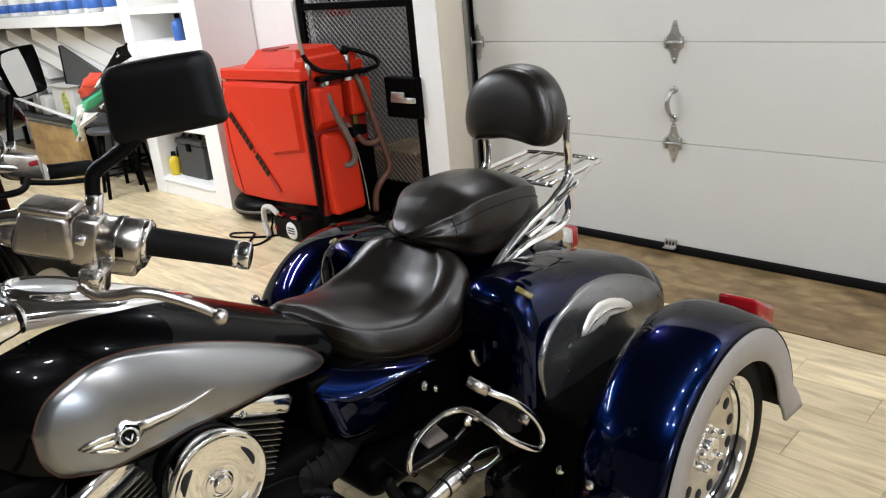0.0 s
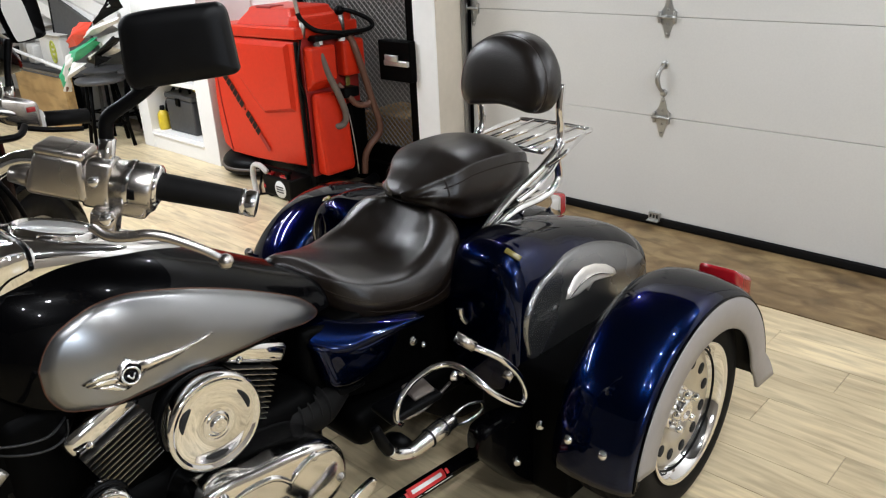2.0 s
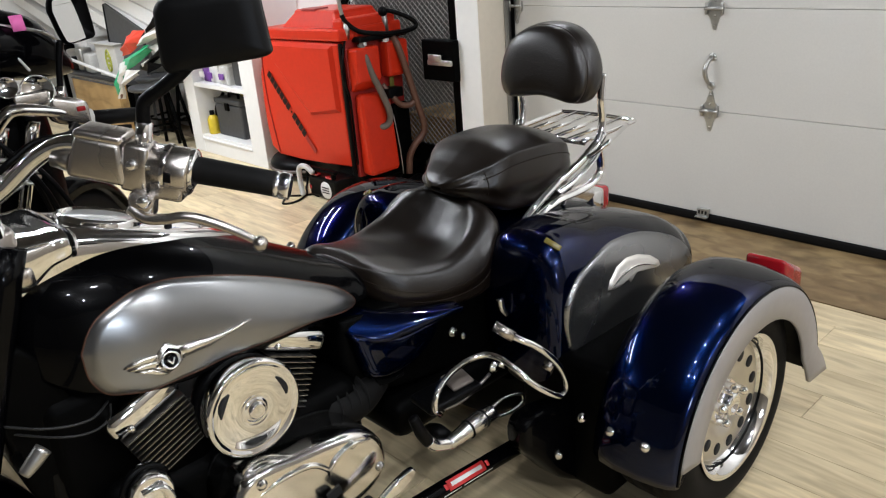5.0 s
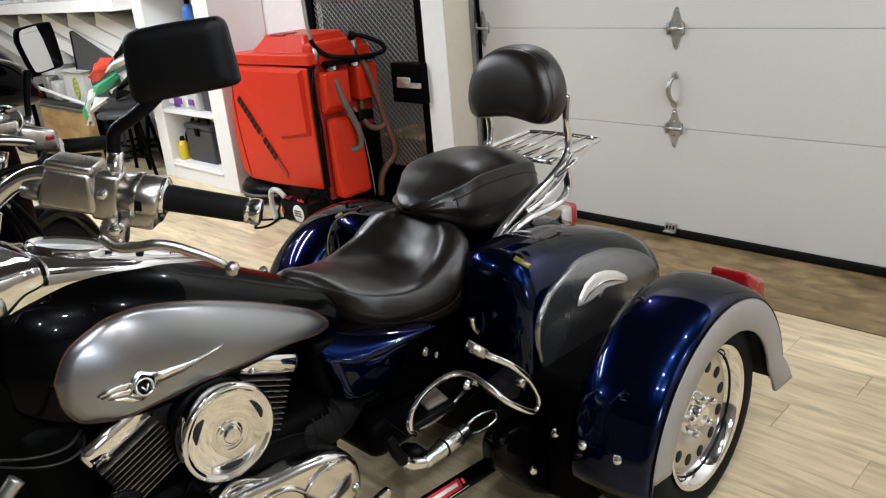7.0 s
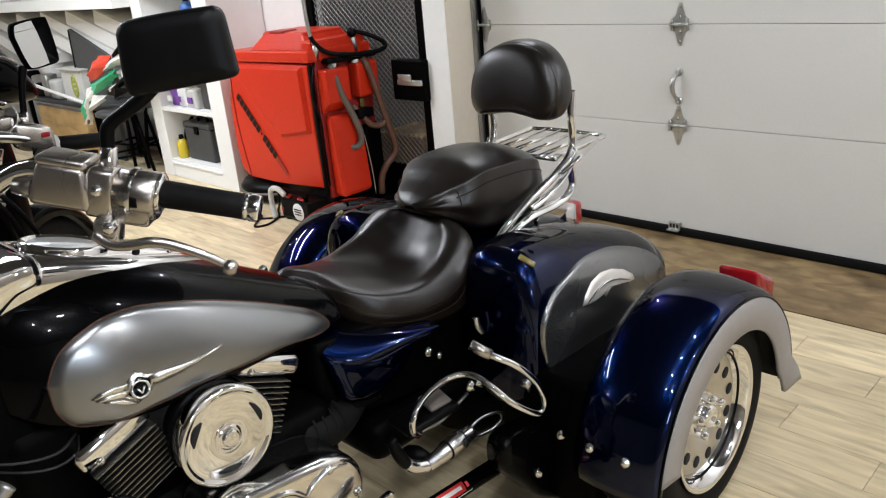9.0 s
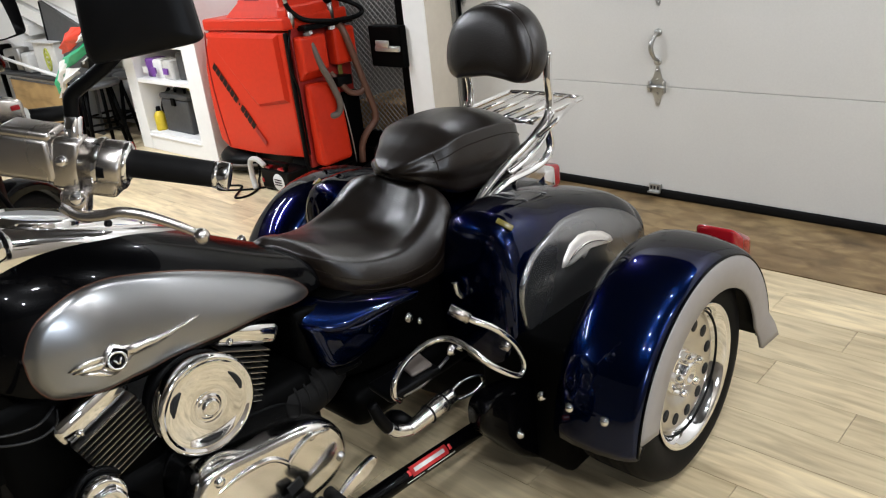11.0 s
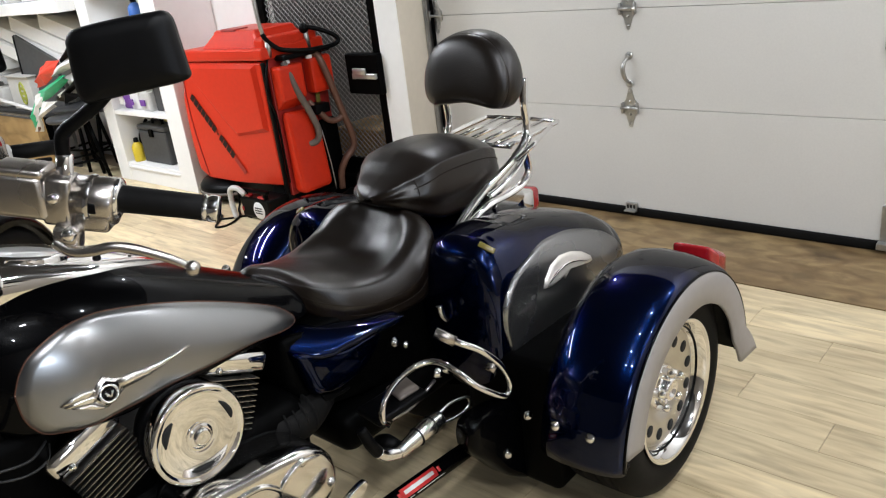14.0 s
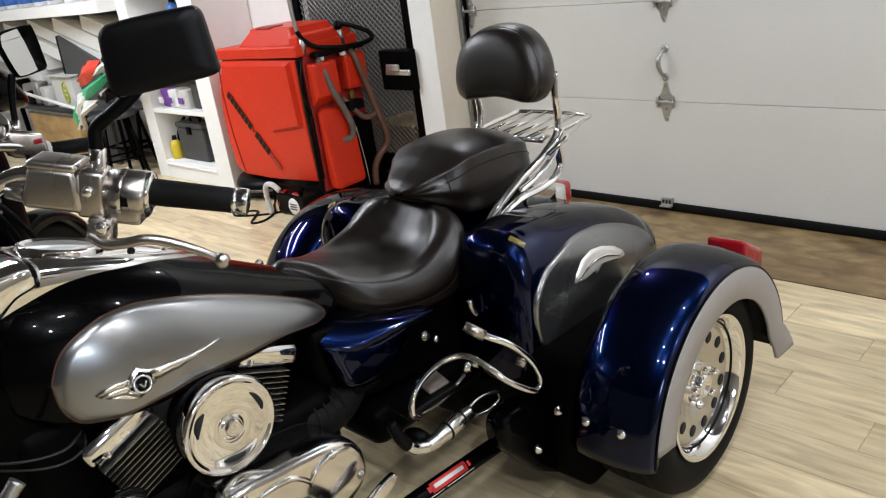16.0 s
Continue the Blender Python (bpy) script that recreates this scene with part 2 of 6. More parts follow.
# ---- mesh helpers ----
def part(name, bm, mat, parent=None, label="", smooth=True):
    me = bpy.data.meshes.new(name)
    bmesh.ops.recalc_face_normals(bm, faces=bm.faces)
    bm.to_mesh(me)
    bm.free()
    for p in me.polygons:
        p.use_smooth = smooth
    me.materials.append(mat)
    ob = new(name, me)
    ob.parent = parent
    if label:
        ob["label"] = label
    return ob


def thing(name, label, category, group="", kind="", at=(0, 0, 0)):
    ob = new(name)
    ob.location = at
    return tagged(ob, label, category, group, kind)


def join(*bms):
    out = bms[0]
    for b in bms[1:]:
        me = bpy.data.meshes.new("tmp")
        b.to_mesh(me)
        b.free()
        out.from_mesh(me)
        bpy.data.meshes.remove(me)
    return out


def moved(bm, m):
    bmesh.ops.transform(bm, matrix=m, verts=bm.verts)
    return bm


def box(x0, x1, y0, y1, z0, z1, bevel=0.0, seg=2):
    bm = bmesh.new()
    bmesh.ops.create_cube(bm, size=1)
    bmesh.ops.transform(bm, matrix=Matrix.LocRotScale(((x0 + x1) / 2, (y0 + y1) / 2, (z0 + z1) / 2), None, (x1 - x0, y1 - y0, z1 - z0)), verts=bm.verts)
    if bevel:
        bmesh.ops.bevel(bm, geom=bm.edges[:], offset=bevel, segments=seg, affect="EDGES", profile=0.5)
    return bm


def catmull(pts, steps):
    pts = [Vector(p) for p in pts]
    out = []
    for i in range(len(pts) - 1):
        p0, p1, p2, p3 = pts[max(i - 1, 0)], pts[i], pts[i + 1], pts[min(i + 2, len(pts) - 1)]
        for s in range(steps):
            t = s / steps
            out.append(0.5 * ((2 * p1) + (p2 - p0) * t + (2 * p0 - 5 * p1 + 4 * p2 - p3) * t * t + (3 * p1 - p0 - 3 * p2 + p3) * t ** 3))
    out.append(pts[-1])
    return out


def skin(rings, closed=True, caps=True):
    """A mesh through rings of equally many points."""
    bm = bmesh.new()
    vs = [[bm.verts.new(p) for p in r] for r in rings]
    n = len(rings[0])
    for a, b in zip(vs, vs[1:]):
        for i in range(n if closed else n - 1):
            j = (i + 1) % n
            bm.faces.new((a[i], a[j], b[j], b[i]))
    if caps and closed:
        bm.faces.new(vs[0][::-1])
        bm.faces.new(vs[-1])
    bmesh.ops.remove_doubles(bm, verts=bm.verts, dist=1e-5)
    return bm


def tube(points, r, steps=6, n=10, closed=False, flat=1.0):
    """A round bar along a smooth line; r a number or one for each point."""
    radii = r if isinstance(r, (list, tuple)) else [r] * len(points)
    pts = catmull(points, steps) if steps > 1 else [Vector(p) for p in points]
    rr = np.interp(np.linspace(0, 1, len(pts)), np.linspace(0, 1, len(radii)), radii)
    rings, up = [], None
    for i, p in enumerate(pts):
        d = (pts[min(i + 1, len(pts) - 1)] - pts[max(i - 1, 0)]).normalized()
        if up is None:
            up = d.orthogonal().normalized()
        up = (up - d * up.dot(d)).normalized()
        side = d.cross(up)
        rings.append([p + (up * math.cos(a) + side * math.sin(a) * flat) * rr[i] for a in [2 * math.pi * k / n for k in range(n)]])
    return skin(rings)


def revolve(profile, centre, axis=(1, 0, 0), n=32):
    """Turns (along the axis, radius) points round an axis."""
    d = Vector(axis).normalized()
    u = d.orthogonal().normalized()
    w = d.cross(u)
    c = Vector(centre)
    rings = [[c + d * a + (u * math.cos(t) + w * math.sin(t)) * max(r, 1e-6) for t in [2 * math.pi * k / n for k in range(n)]] for a, r in profile]
    return skin(rings, caps=False)


class Body:
    """A rounded body along y: stations (y, x of its middle, half width, z top, z bottom, squareness); widest at a share of its height."""

    def __init__(self, stations, widest=0.5):
        self.s, self.widest = np.array(stations, float), widest

    def at(self, y):
        return [self.smooth(y, k) for k in range(1, 6)]

    def smooth(self, y, k):
        ys, v = self.s[:, 0], self.s[:, k]
        i = int(np.clip(np.searchsorted(ys, y) - 1, 0, len(ys) - 2))
        t = float(np.clip((y - ys[i]) / (ys[i + 1] - ys[i]), 0, 1))
        m = np.gradient(v, ys)
        h = ys[i + 1] - ys[i]
        return ((2 * t ** 3 - 3 * t * t + 1) * v[i] + (t ** 3 - 2 * t * t + t) * h * m[i] + (-2 * t ** 3 + 3 * t * t) * v[i + 1] + (t ** 3 - t * t) * h * m[i + 1])

    def ring(self, y, n=40, dish=0.0):
        xc, hw, zt, zb, p = self.at(y)
        zc = zb + (zt - zb) * self.widest
        out = []
        for k in range(n):
            a = 2 * math.pi * k / n
            c, s = math.cos(a), math.sin(a)
            q = 2 / p
            x, z = hw * math.copysign(abs(c) ** q, c), (zt - zc if s > 0 else zc - zb) * math.copysign(abs(s) ** q, s)
            out.append(Vector((xc + x, y, zc + z)))
        return out

    def mesh(self, count=40, n=40):
        ys = np.linspace(self.s[0, 0], self.s[-1, 0], count)
        return skin([self.ring(y, n) for y in ys])

    def side(self, y, z, sign=1, off=0.0):
        xc, hw, zt, zb, p = self.at(y)
        zc = zb + (zt - zb) * self.widest
        r = min(abs((z - zc) / (zt - zc if z > zc else zc - zb)), 0.995)
        return Vector((xc + sign * (hw * (1 - r ** p) ** (1 / p) + off), y, z))

    def panel(self, outline, sign=1, off=0.003, thick=0.004, rings=10):
        """A thin panel on the side, inside an outline of (y, z)."""
        o = [Vector((0, *q)) for q in outline]
        o = catmull(o + [o[0]], 6)[:-1]
        c = sum(o, Vector()) / len(o)
        inner = [[self.side(*(c + (q - c) * s).yz, sign, off) for q in o] for s in np.linspace(0.001, 1, rings)]
        rim = [self.side(*q.yz, sign, off - thick) for q in o]
        return skin(inner + [rim], caps=False)


# ---- the room ----
def slab(name, b, mat, label, category):
    return tagged(part(name, b, mat, None, "", smooth=False), label, category, kind="structure")


slab("ground", box(-9, 5, -6, 4, -0.1, -0.012), CONCRETE, "bare concrete slab under the planks", "ground")
slab("floor_strip", box(-1.45, 4.2, 1.225, 1.90, -0.012, 0.003), PLYWOOD, "stained brown plywood strip before the garage door", "floor")
slab("ceiling", box(-9, 5, -6, 4, 2.8, 2.9), DARK_CEILING, "plain dark painted ceiling", "ceiling")
slab("wall_east", box(4.2, 4.35, -6, 4, -0.012, 2.8), TAUPE, "plain taupe painted wall", "wall")
slab("wall_south", box(-9, 4.2, -6, -5.85, -0.012, 2.8), DARK_WALL, "plain dark painted wall", "wall")
slab("wall_west", box(-9, -8.85, -5.85, 4, -0.012, 2.8), WHITE, "plain white painted wall", "wall")
slab("wall_north", box(-8.85, -2.66, 1.45, 1.58, -0.012, 2.8), WHITE, "plain white painted wall", "wall")
slab("wall_post", skin([[Vector((x, y, z)) for x, y in ((-1.632, 1.45), (-1.470, 1.45), (-1.524, 1.735), (-1.632, 1.735))] for z in (-0.012, 2.8)]), WHITE, "white painted post beside the garage door", "wall")
# thin cream sheet that paints shade onto the side of the white post
slab("post_side_shade", skin([[Vector((x, y, z)) for x, y in ((-1.470, 1.453), (-1.466, 1.453), (-1.518, 1.735), (-1.524, 1.735))] for z in (-0.012, 2.8)]), CREAM, "shaded side of the white post, its shade put in as cream", "trim")
slab("wall_over_mesh", box(-2.66, -1.634, 1.45, 1.58, 2.06, 2.8), WHITE, "white wall over the mesh door", "wall")
slab("wall_above_door", box(-1.632, 4.2, 1.81, 1.95, 2.13, 2.8), WHITE, "white wall above the garage door", "wall")
slab("wall_beside_door", box(0.845, 4.2, 1.81, 1.95, -0.012, 2.13), WHITE, "white wall beside the garage door", "wall")
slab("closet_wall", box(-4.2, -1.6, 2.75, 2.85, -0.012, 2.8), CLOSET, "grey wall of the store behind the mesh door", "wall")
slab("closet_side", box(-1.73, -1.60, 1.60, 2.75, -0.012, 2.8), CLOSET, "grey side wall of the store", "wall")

# ---- garage door ----
door = thing("garage_door", "closed white sectional steel garage door with galvanised hinges", "garage door")
zs = [0.045, 0.545, 1.0, 1.457, 1.914, 2.14]
for i in range(5):
    part("section", box(-1.52, 0.82, 1.752, 1.80, zs[i] + 0.001, zs[i + 1] - 0.001, 0.002), DOOR_WHITE, door, smooth=False)
part("bottom_seal", box(-1.52, 0.82, 1.742, 1.795, 0.004, 0.046, 0.007), RUBBER, door, "black rubber bottom seal")


def hinge(x, z):
    """A diamond-shaped strap hinge over a joint of the door."""
    def leaf(k):
        o = [(-0.040, 0.004), (-0.040, 0.022), (-0.022, 0.040), (-0.010, 0.082), (-0.006, 0.093), (0.006, 0.093), (0.010, 0.082), (0.022, 0.040), (0.040, 0.022), (0.040, 0.004)]
        return skin([[Vector((x + a, y, z + k * b)) for a, b in o] for y in (1.753, 1.7485)])
    up = part("hinge", leaf(1), ZINC, door, "galvanised strap hinge", smooth=False)
    part("leaf", leaf(-1), ZINC, up, smooth=False)
    part("pin", tube([(x - 0.044, 1.738, z), (x + 0.044, 1.738, z)], 0.0085, 1, 12), ZINC, up)
    for s in (-1, 1):
        part("knuckle", box(x + s * 0.036 - 0.006, x + s * 0.036 + 0.006, 1.732, 1.753, z - 0.026, z + 0.026, 0.003), DULL_STEEL, up)
    for b in (-0.075, -0.032, 0.032, 0.075):
        part("screw", revolve([(0, 0.006), (0.004, 0.005), (0.005, 0.0)], (x, 1.7485, z + b), (0, -1, 0), 10), DULL_STEEL, up)


for x, z in ((-1.465, 1.0), (-0.311, 1.0), (-0.311, 0.545), (-0.311, 1.457), (-1.465, 1.457)):
    hinge(x, z)
h = part("lift_handle", tube([(-0.313, 1.748, 0.668), (-0.316, 1.725, 0.680), (-0.324, 1.712, 0.715), (-0.324, 1.712, 0.745), (-0.316, 1.725, 0.775), (-0.311, 1.748, 0.786)], [0.007, 0.008, 0.011, 0.011, 0.008, 0.007], 6, 12), DULL_STEEL, door, "steel lift handle")
for z in (0.660, 0.790):
    part("handle_foot", revolve([(-0.004, 0.018), (0.004, 0.018), (0.008, 0.012), (0.008, 0)], (-0.311, 1.75, z), (0, -1, 0), 18), ZINC, h)
step = part("step_bracket", join(box(-0.345, -0.285, 1.735, 1.755, 0.030, 0.072, 0.002), box(-0.345, -0.285, 1.715, 1.745, 0.030, 0.036, 0.001)), ZINC, door, "small zinc bracket", smooth=False)
for x in (-0.332, -0.315, -0.298):
    part("slot", box(x - 0.005, x + 0.005, 1.733, 1.737, 0.045, 0.062), VOID, step, smooth=False)
part("corner_bracket", join(box(0.795, 0.835, 1.74, 1.756, 0.02, 0.20, 0.002), box(0.79, 0.84, 1.71, 1.745, 0.02, 0.05, 0.004)), ZINC, door, "zinc corner bracket", smooth=False)
part("latch_end", box(0.755, 0.83, 1.735, 1.755, 0.815, 0.845, 0.004), BLACK, door)
track = thing("door_track", "upright galvanised steel door track beside the jamb", "door track")
part("channel", join(box(-1.513, -1.500, 1.712, 1.745, 0.02, 2.1, 0.003), box(-1.505, -1.500, 1.69, 1.712, 0.02, 2.1, 0.001)), DULL_STEEL, track, smooth=False)
part("angle", box(-1.497, -1.480, 1.735, 1.747, 0.0, 2.1, 0.002), MATTE_BLACK, track, smooth=False)

# ---- mesh door in the wall ----
gate = thing("mesh_door", "black steel door of expanded metal mesh in the white wall", "door", kind="structure")
frame_bar = [("stile", -2.655, -2.60), ("stile", -1.70, -1.64)]
for n, a, b in frame_bar:
    part(n, box(a, b, 1.46, 1.50, 0.13, 2.05, 0.004), MATTE_BLACK, gate, smooth=False)
for z0, z1 in ((0.13, 0.235), (2.0, 2.05), (1.22, 1.26)):
    part("rail", box(-2.60, -1.70, 1.462, 1.498, z0, z1, 0.004), MATTE_BLACK, gate, smooth=False)
part("threshold", box(-2.655, -1.64, 1.45, 1.56, -0.012, 0.115, 0.004), MATTE_BLACK, gate, smooth=False)
verts, faces = [], []
rows, cols, pz, pxx = 98, 44, 0.0182, 0.0205
for r in range(rows):
    for k in range(cols + 1):
        z = 0.235 + r * pz + (pz if (k + r) % 2 else 0) * 1.0
        x = -2.60 + k * pxx
        for dy, dz in ((0, -0.0022), (0.004, -0.0016), (0.004, 0.0022), (0, 0.0016)):
            verts.append((x, 1.477 + dy, z + dz))
        if k:
            q = len(verts) - 8
            for i in range(4):
                j = (i + 1) % 4
                faces.append((q + i, q + j, q + 4 + j, q + 4 + i))
me = bpy.data.meshes.new("mesh_panel")
me.from_pydata(verts, [], faces)
me.materials.append(MESH_STEEL)
panel = new("mesh_panel", me)
panel.parent = gate
panel["label"], panel["kind"] = "expanded steel mesh", "stuff"
lock = part("lock_box", box(-1.875, -1.625, 1.405, 1.46, 0.635, 0.855, 0.006), MATTE_BLACK, gate, "black steel lock box", smooth=False)
part("latch", join(box(-1.815, -1.632, 1.385, 1.405, 0.722, 0.752, 0.004), box(-1.80, -1.70, 1.378, 1.39, 0.745, 0.782, 0.004)), ZINC, lock, "bright steel latch")
st = thing("timber_stud", "bare yellowish timber stud behind the mesh door", "timber")
part("stud", box(-1.98, -1.90, 1.80, 1.88, 0.0, 2.6, 0.003), PINE, st, smooth=False)
st2 = thing("store_crate", "brown box on the store floor behind the mesh", "box")
part("crate", box(-2.45, -2.05, 1.75, 2.1, 0.0, 0.32, 0.01), PINE, st2, smooth=False)
st3 = thing("wall_box", "small dark red box fixed behind the mesh", "box")
part("case", box(-2.50, -2.36, 1.56, 1.64, 1.17, 1.25, 0.01), DARK_AND_SHADED_RED, st3, smooth=False)
part("bracket", box(-2.52, -2.34, 1.60, 1.70, 1.255, 1.275, 0.003), MATTE_BLACK, st3, smooth=False)
part("hanger", box(-2.5, -2.34, 1.6, 2.75, 1.275, 1.285), MATTE_BLACK, st3, smooth=False)


# ---- the trike ----
def sculpt(bm, move):
    for v in bm.verts:
        v.co += Vector(move(v.co))
    return bm


def plate(outline, x0, x1, bevel=0.006, smooth=4):
    """A plate across x with an outline of (y, z)."""
    o = [Vector((0, *q)) for q in outline]
    o = catmull(o + [o[0]], smooth)[:-1] if smooth > 1 else o
    c = sum(o, Vector()) / len(o)

    def loop(x, inset):
        return [Vector((x, *(q + (c - q).normalized() * inset).yz)) for q in o]
    d = 1 if x1 > x0 else -1
    rings = [loop(x0, 0), loop(x1 - d * bevel, 0), loop(x1 - d * bevel * 0.3, bevel * 0.3), loop(x1, bevel), loop(x1, bevel * 2)]
    return skin(rings)


def ball(c, r, n=14):
    bm = bmesh.new()
    bmesh.ops.create_uvsphere(bm, u_segments=n, v_segments=n // 2 + 1, radius=r)
    return moved(bm, Matrix.Translation(c))


def bolt(c, r, axis=(1, 0, 0)):
    return revolve([(-0.004, r * 1.25), (0.001, r * 1.25), (0.001, r), (r * 0.6, r * 0.9), (r * 0.8, r * 0.5), (r * 0.8, 0)], c, axis, 12)


trike = thing("trike", "dark blue and silver motor trike with black leather seats", "trike")

# tank
tank_body = Body([(-1.36, 0, 0.07, 0.885, 0.7683, 2.2), (-1.29, 0, 0.15, 0.926, 0.7039, 2.4), (-1.18, 0, 0.2014, 0.941, 0.6586, 2.6), (-1.02, 0, 0.212, 0.912, 0.6442, 2.5), (-0.86, 0, 0.1993, 0.838, 0.6414, 2.15),
                  (-0.74, 0, 0.1802, 0.772, 0.6341, 2), (-0.66, 0, 0.1526, 0.728, 0.6326, 2), (-0.615, 0, 0.1325, 0.703, 0.6363, 2), (-0.58, 0, 0.053, 0.68, 0.6513, 2)], 0.13)
tank = part("fuel_tank", tank_body.mesh(90, 120), BLACK_PAINT, trike, "glossy black fuel tank")
tank_line = [(-1.25, 0.782), (-1.236, 0.809), (-1.219, 0.829), (-1.2, 0.841), (-1.172, 0.853), (-1.14, 0.861), (-1.098, 0.861), (-1.055, 0.853), (-0.966, 0.825), (-0.857, 0.778), (-0.753, 0.725), (-0.7, 0.692), (-0.669, 0.654), (-0.7, 0.646), (-0.794, 0.667), (-0.89, 0.675), (-0.971, 0.683), (-1.02, 0.686), (-1.068, 0.684), (-1.113, 0.685), (-1.155, 0.682), (-1.191, 0.684), (-1.221, 0.693), (-1.239, 0.71), (-1.25, 0.738)]
for s in (1, -1):
    part("tank_panel", tank_body.panel(tank_line, s), SILVER, tank, "silver metallic panel")
    o = catmull([Vector((0, *q)) for q in tank_line + tank_line[:1]], 5)
    part("pinstripe", tube([tank_body.side(*q.yz, s, 0.0015) for q in o], 0.0018, 1, 6), COPPER, tank, "thin copper pinstripe")


def on_tank(y, z, off=0.006):
    return tank_body.side(y, z, 1, off)


def badge(outline, off, thick=0.004):
    o = [Vector((0, *q)) for q in outline]
    c = sum(o, Vector()) / len(o)
    top = [[on_tank(*(c + (q - c) * s).yz, off) for q in o] for s in (0.05, 0.5, 0.95)]
    low = [on_tank(*q.yz, off - thick) for q in o]
    return skin(top + [low, ], caps=False)


emblem = part("emblem", badge([(-1.152, 0.727), (-1.139, 0.75), (-1.122, 0.764), (-1.103, 0.749), (-1.087, 0.746), (-1.093, 0.731), (-1.095, 0.723), (-1.112, 0.713), (-1.13, 0.704), (-1.142, 0.715)], 0.008, 0.009), BRUSHED, tank, "chrome winged emblem")
wing = list(zip([(-1.103, 0.747), (-1.074, 0.745), (-1.049, 0.741), (-1.023, 0.738), (-0.988, 0.739), (-0.952, 0.74)],
                [(-1.098, 0.725), (-1.074, 0.725), (-1.045, 0.725), (-1.013, 0.729), (-0.989, 0.733), (-0.952, 0.7385)]))
part("emblem_wing", skin([[on_tank(*u, 0.001), on_tank(*u, 0.0075), on_tank((u[0] + d[0]) / 2, (u[1] + d[1]) / 2, 0.0115), on_tank(*d, 0.0075), on_tank(*d, 0.001)] for u, d in wing]), BRUSHED, emblem)
for feather in ([(-1.199, 0.738), (-1.181, 0.746), (-1.163, 0.749), (-1.141, 0.746), (-1.145, 0.738), (-1.163, 0.74), (-1.181, 0.739)], [(-1.194, 0.733), (-1.175, 0.737), (-1.157, 0.737), (-1.141, 0.734), (-1.144, 0.725), (-1.162, 0.728), (-1.178, 0.73)], [(-1.184, 0.728), (-1.169, 0.726), (-1.154, 0.723), (-1.137, 0.709), (-1.129, 0.705), (-1.145, 0.709), (-1.164, 0.719)]):
    part("emblem_feather", badge(feather, 0.010, 0.009), BRUSHED, emblem)
part("emblem_inlay", badge([(-1.145, 0.727), (-1.135, 0.743), (-1.121, 0.755), (-1.109, 0.747), (-1.099, 0.743), (-1.102, 0.728), (-1.117, 0.717), (-1.13, 0.71)], 0.0088, 0.004), BLACK_PAINT, emblem)
c = on_tank(*(-1.122, 0.73), 0.009)
EYE_AX = Vector((1, -0.12, 0.32))
part("emblem_ring", revolve([(-0.004, 0.018), (0.003, 0.0175), (0.005, 0.0155), (0.004, 0.013), (0.001, 0.0125), (0.001, 0.0)], c, EYE_AX, 28), POLISHED, emblem)
part("emblem_inlay", revolve([(0.0, 0.0120), (0.0018, 0.0120), (0.0018, 0.0)], c, EYE_AX, 20), BLACK_PAINT, emblem)
for a in (-1, 1):
    part("emblem_mark", tube([c + Vector((0.0035, a * 0.0065, 0.005)), c + Vector((0.0055, 0, -0.0065))], [0.0022, 0.0014], 1, 6), POLISHED, emblem)

# console with its gauge on the tank
console = Body([(-1.30, 0, 0.10, 0.985, 0.84, 3.5), (-1.24, 0, 0.112, 0.982, 0.82, 4.5), (-1.17, 0, 0.112, 0.966, 0.82, 5), (-1.10, 0, 0.110, 0.944, 0.82, 5), (-1.03, 0, 0.102, 0.920, 0.81, 5), (-0.97, 0, 0.084, 0.897, 0.80, 4.5), (-0.91, 0, 0.055, 0.872, 0.79, 3.5), (-0.855, 0, 0.012, 0.842, 0.79, 2.2)])
dash = part("console", console.mesh(80, 120), CHROME, trike, "polished chrome tank console")
part("speedometer", revolve([(-0.03, 0.076), (0.000, 0.076), (0.005, 0.073), (0.006, 0.067), (0.001, 0.062), (0.001, 0)], (0, -1.112, 0.953), (0, 0.30, 1), 36), CHROME, dash, "round chrome-rimmed gauge")
part("gauge_face", revolve([(0.000, 0.060), (0.0025, 0.06), (0.0025, 0)], (0, -1.112, 0.953), (0, 0.30, 1), 36), GAUGE, dash, "pale gauge face")
part("console_screw", bolt((0.050, -1.005, 0.9135), 0.006, (0.5, 0.3, 1)), BLACK, dash)
part("console_screw", bolt((0.022, -0.93, 0.8795), 0.005, (0.3, 0.3, 1)), SATIN, dash)

# seats
def saddle(stations, along=6, round_steps=5):
    """A padded seat through stations (y, half profile of (x, z) from the middle of its top to the middle of its underside)."""
    lines = [catmull([(x, y, z) for y, half in stations for x, z in half[k:k + 1]], along) for k in range(len(stations[0][1]))]
    rings = []
    for i in range(len(lines[0])):
        half = [line[i] for line in lines]
        ring = half + [Vector((-p.x, p.y, p.z)) for p in half[-2:0:-1]]
        rings.append(catmull(ring + ring[:1], round_steps)[:-1])
    return skin(rings)


def rider_profile(mid, w, h, bw, bz, lw, lz):
    """Dished top, crest at (w, h), bulge at (bw, bz), lower edge at (lw, lz)."""
    return [(0, mid), (w * 0.42, mid + (h - mid) * 0.13), (w * 0.78, mid + (h - mid) * 0.62), (w, h), (w + (bw - w) * 0.60, h - (h - bz) * 0.22), (bw, bz), ((bw + lw) / 2 + 0.004, (bz + lz) / 2), (lw, lz), (lw * 0.5, lz - 0.008), (0, lz - 0.008)]


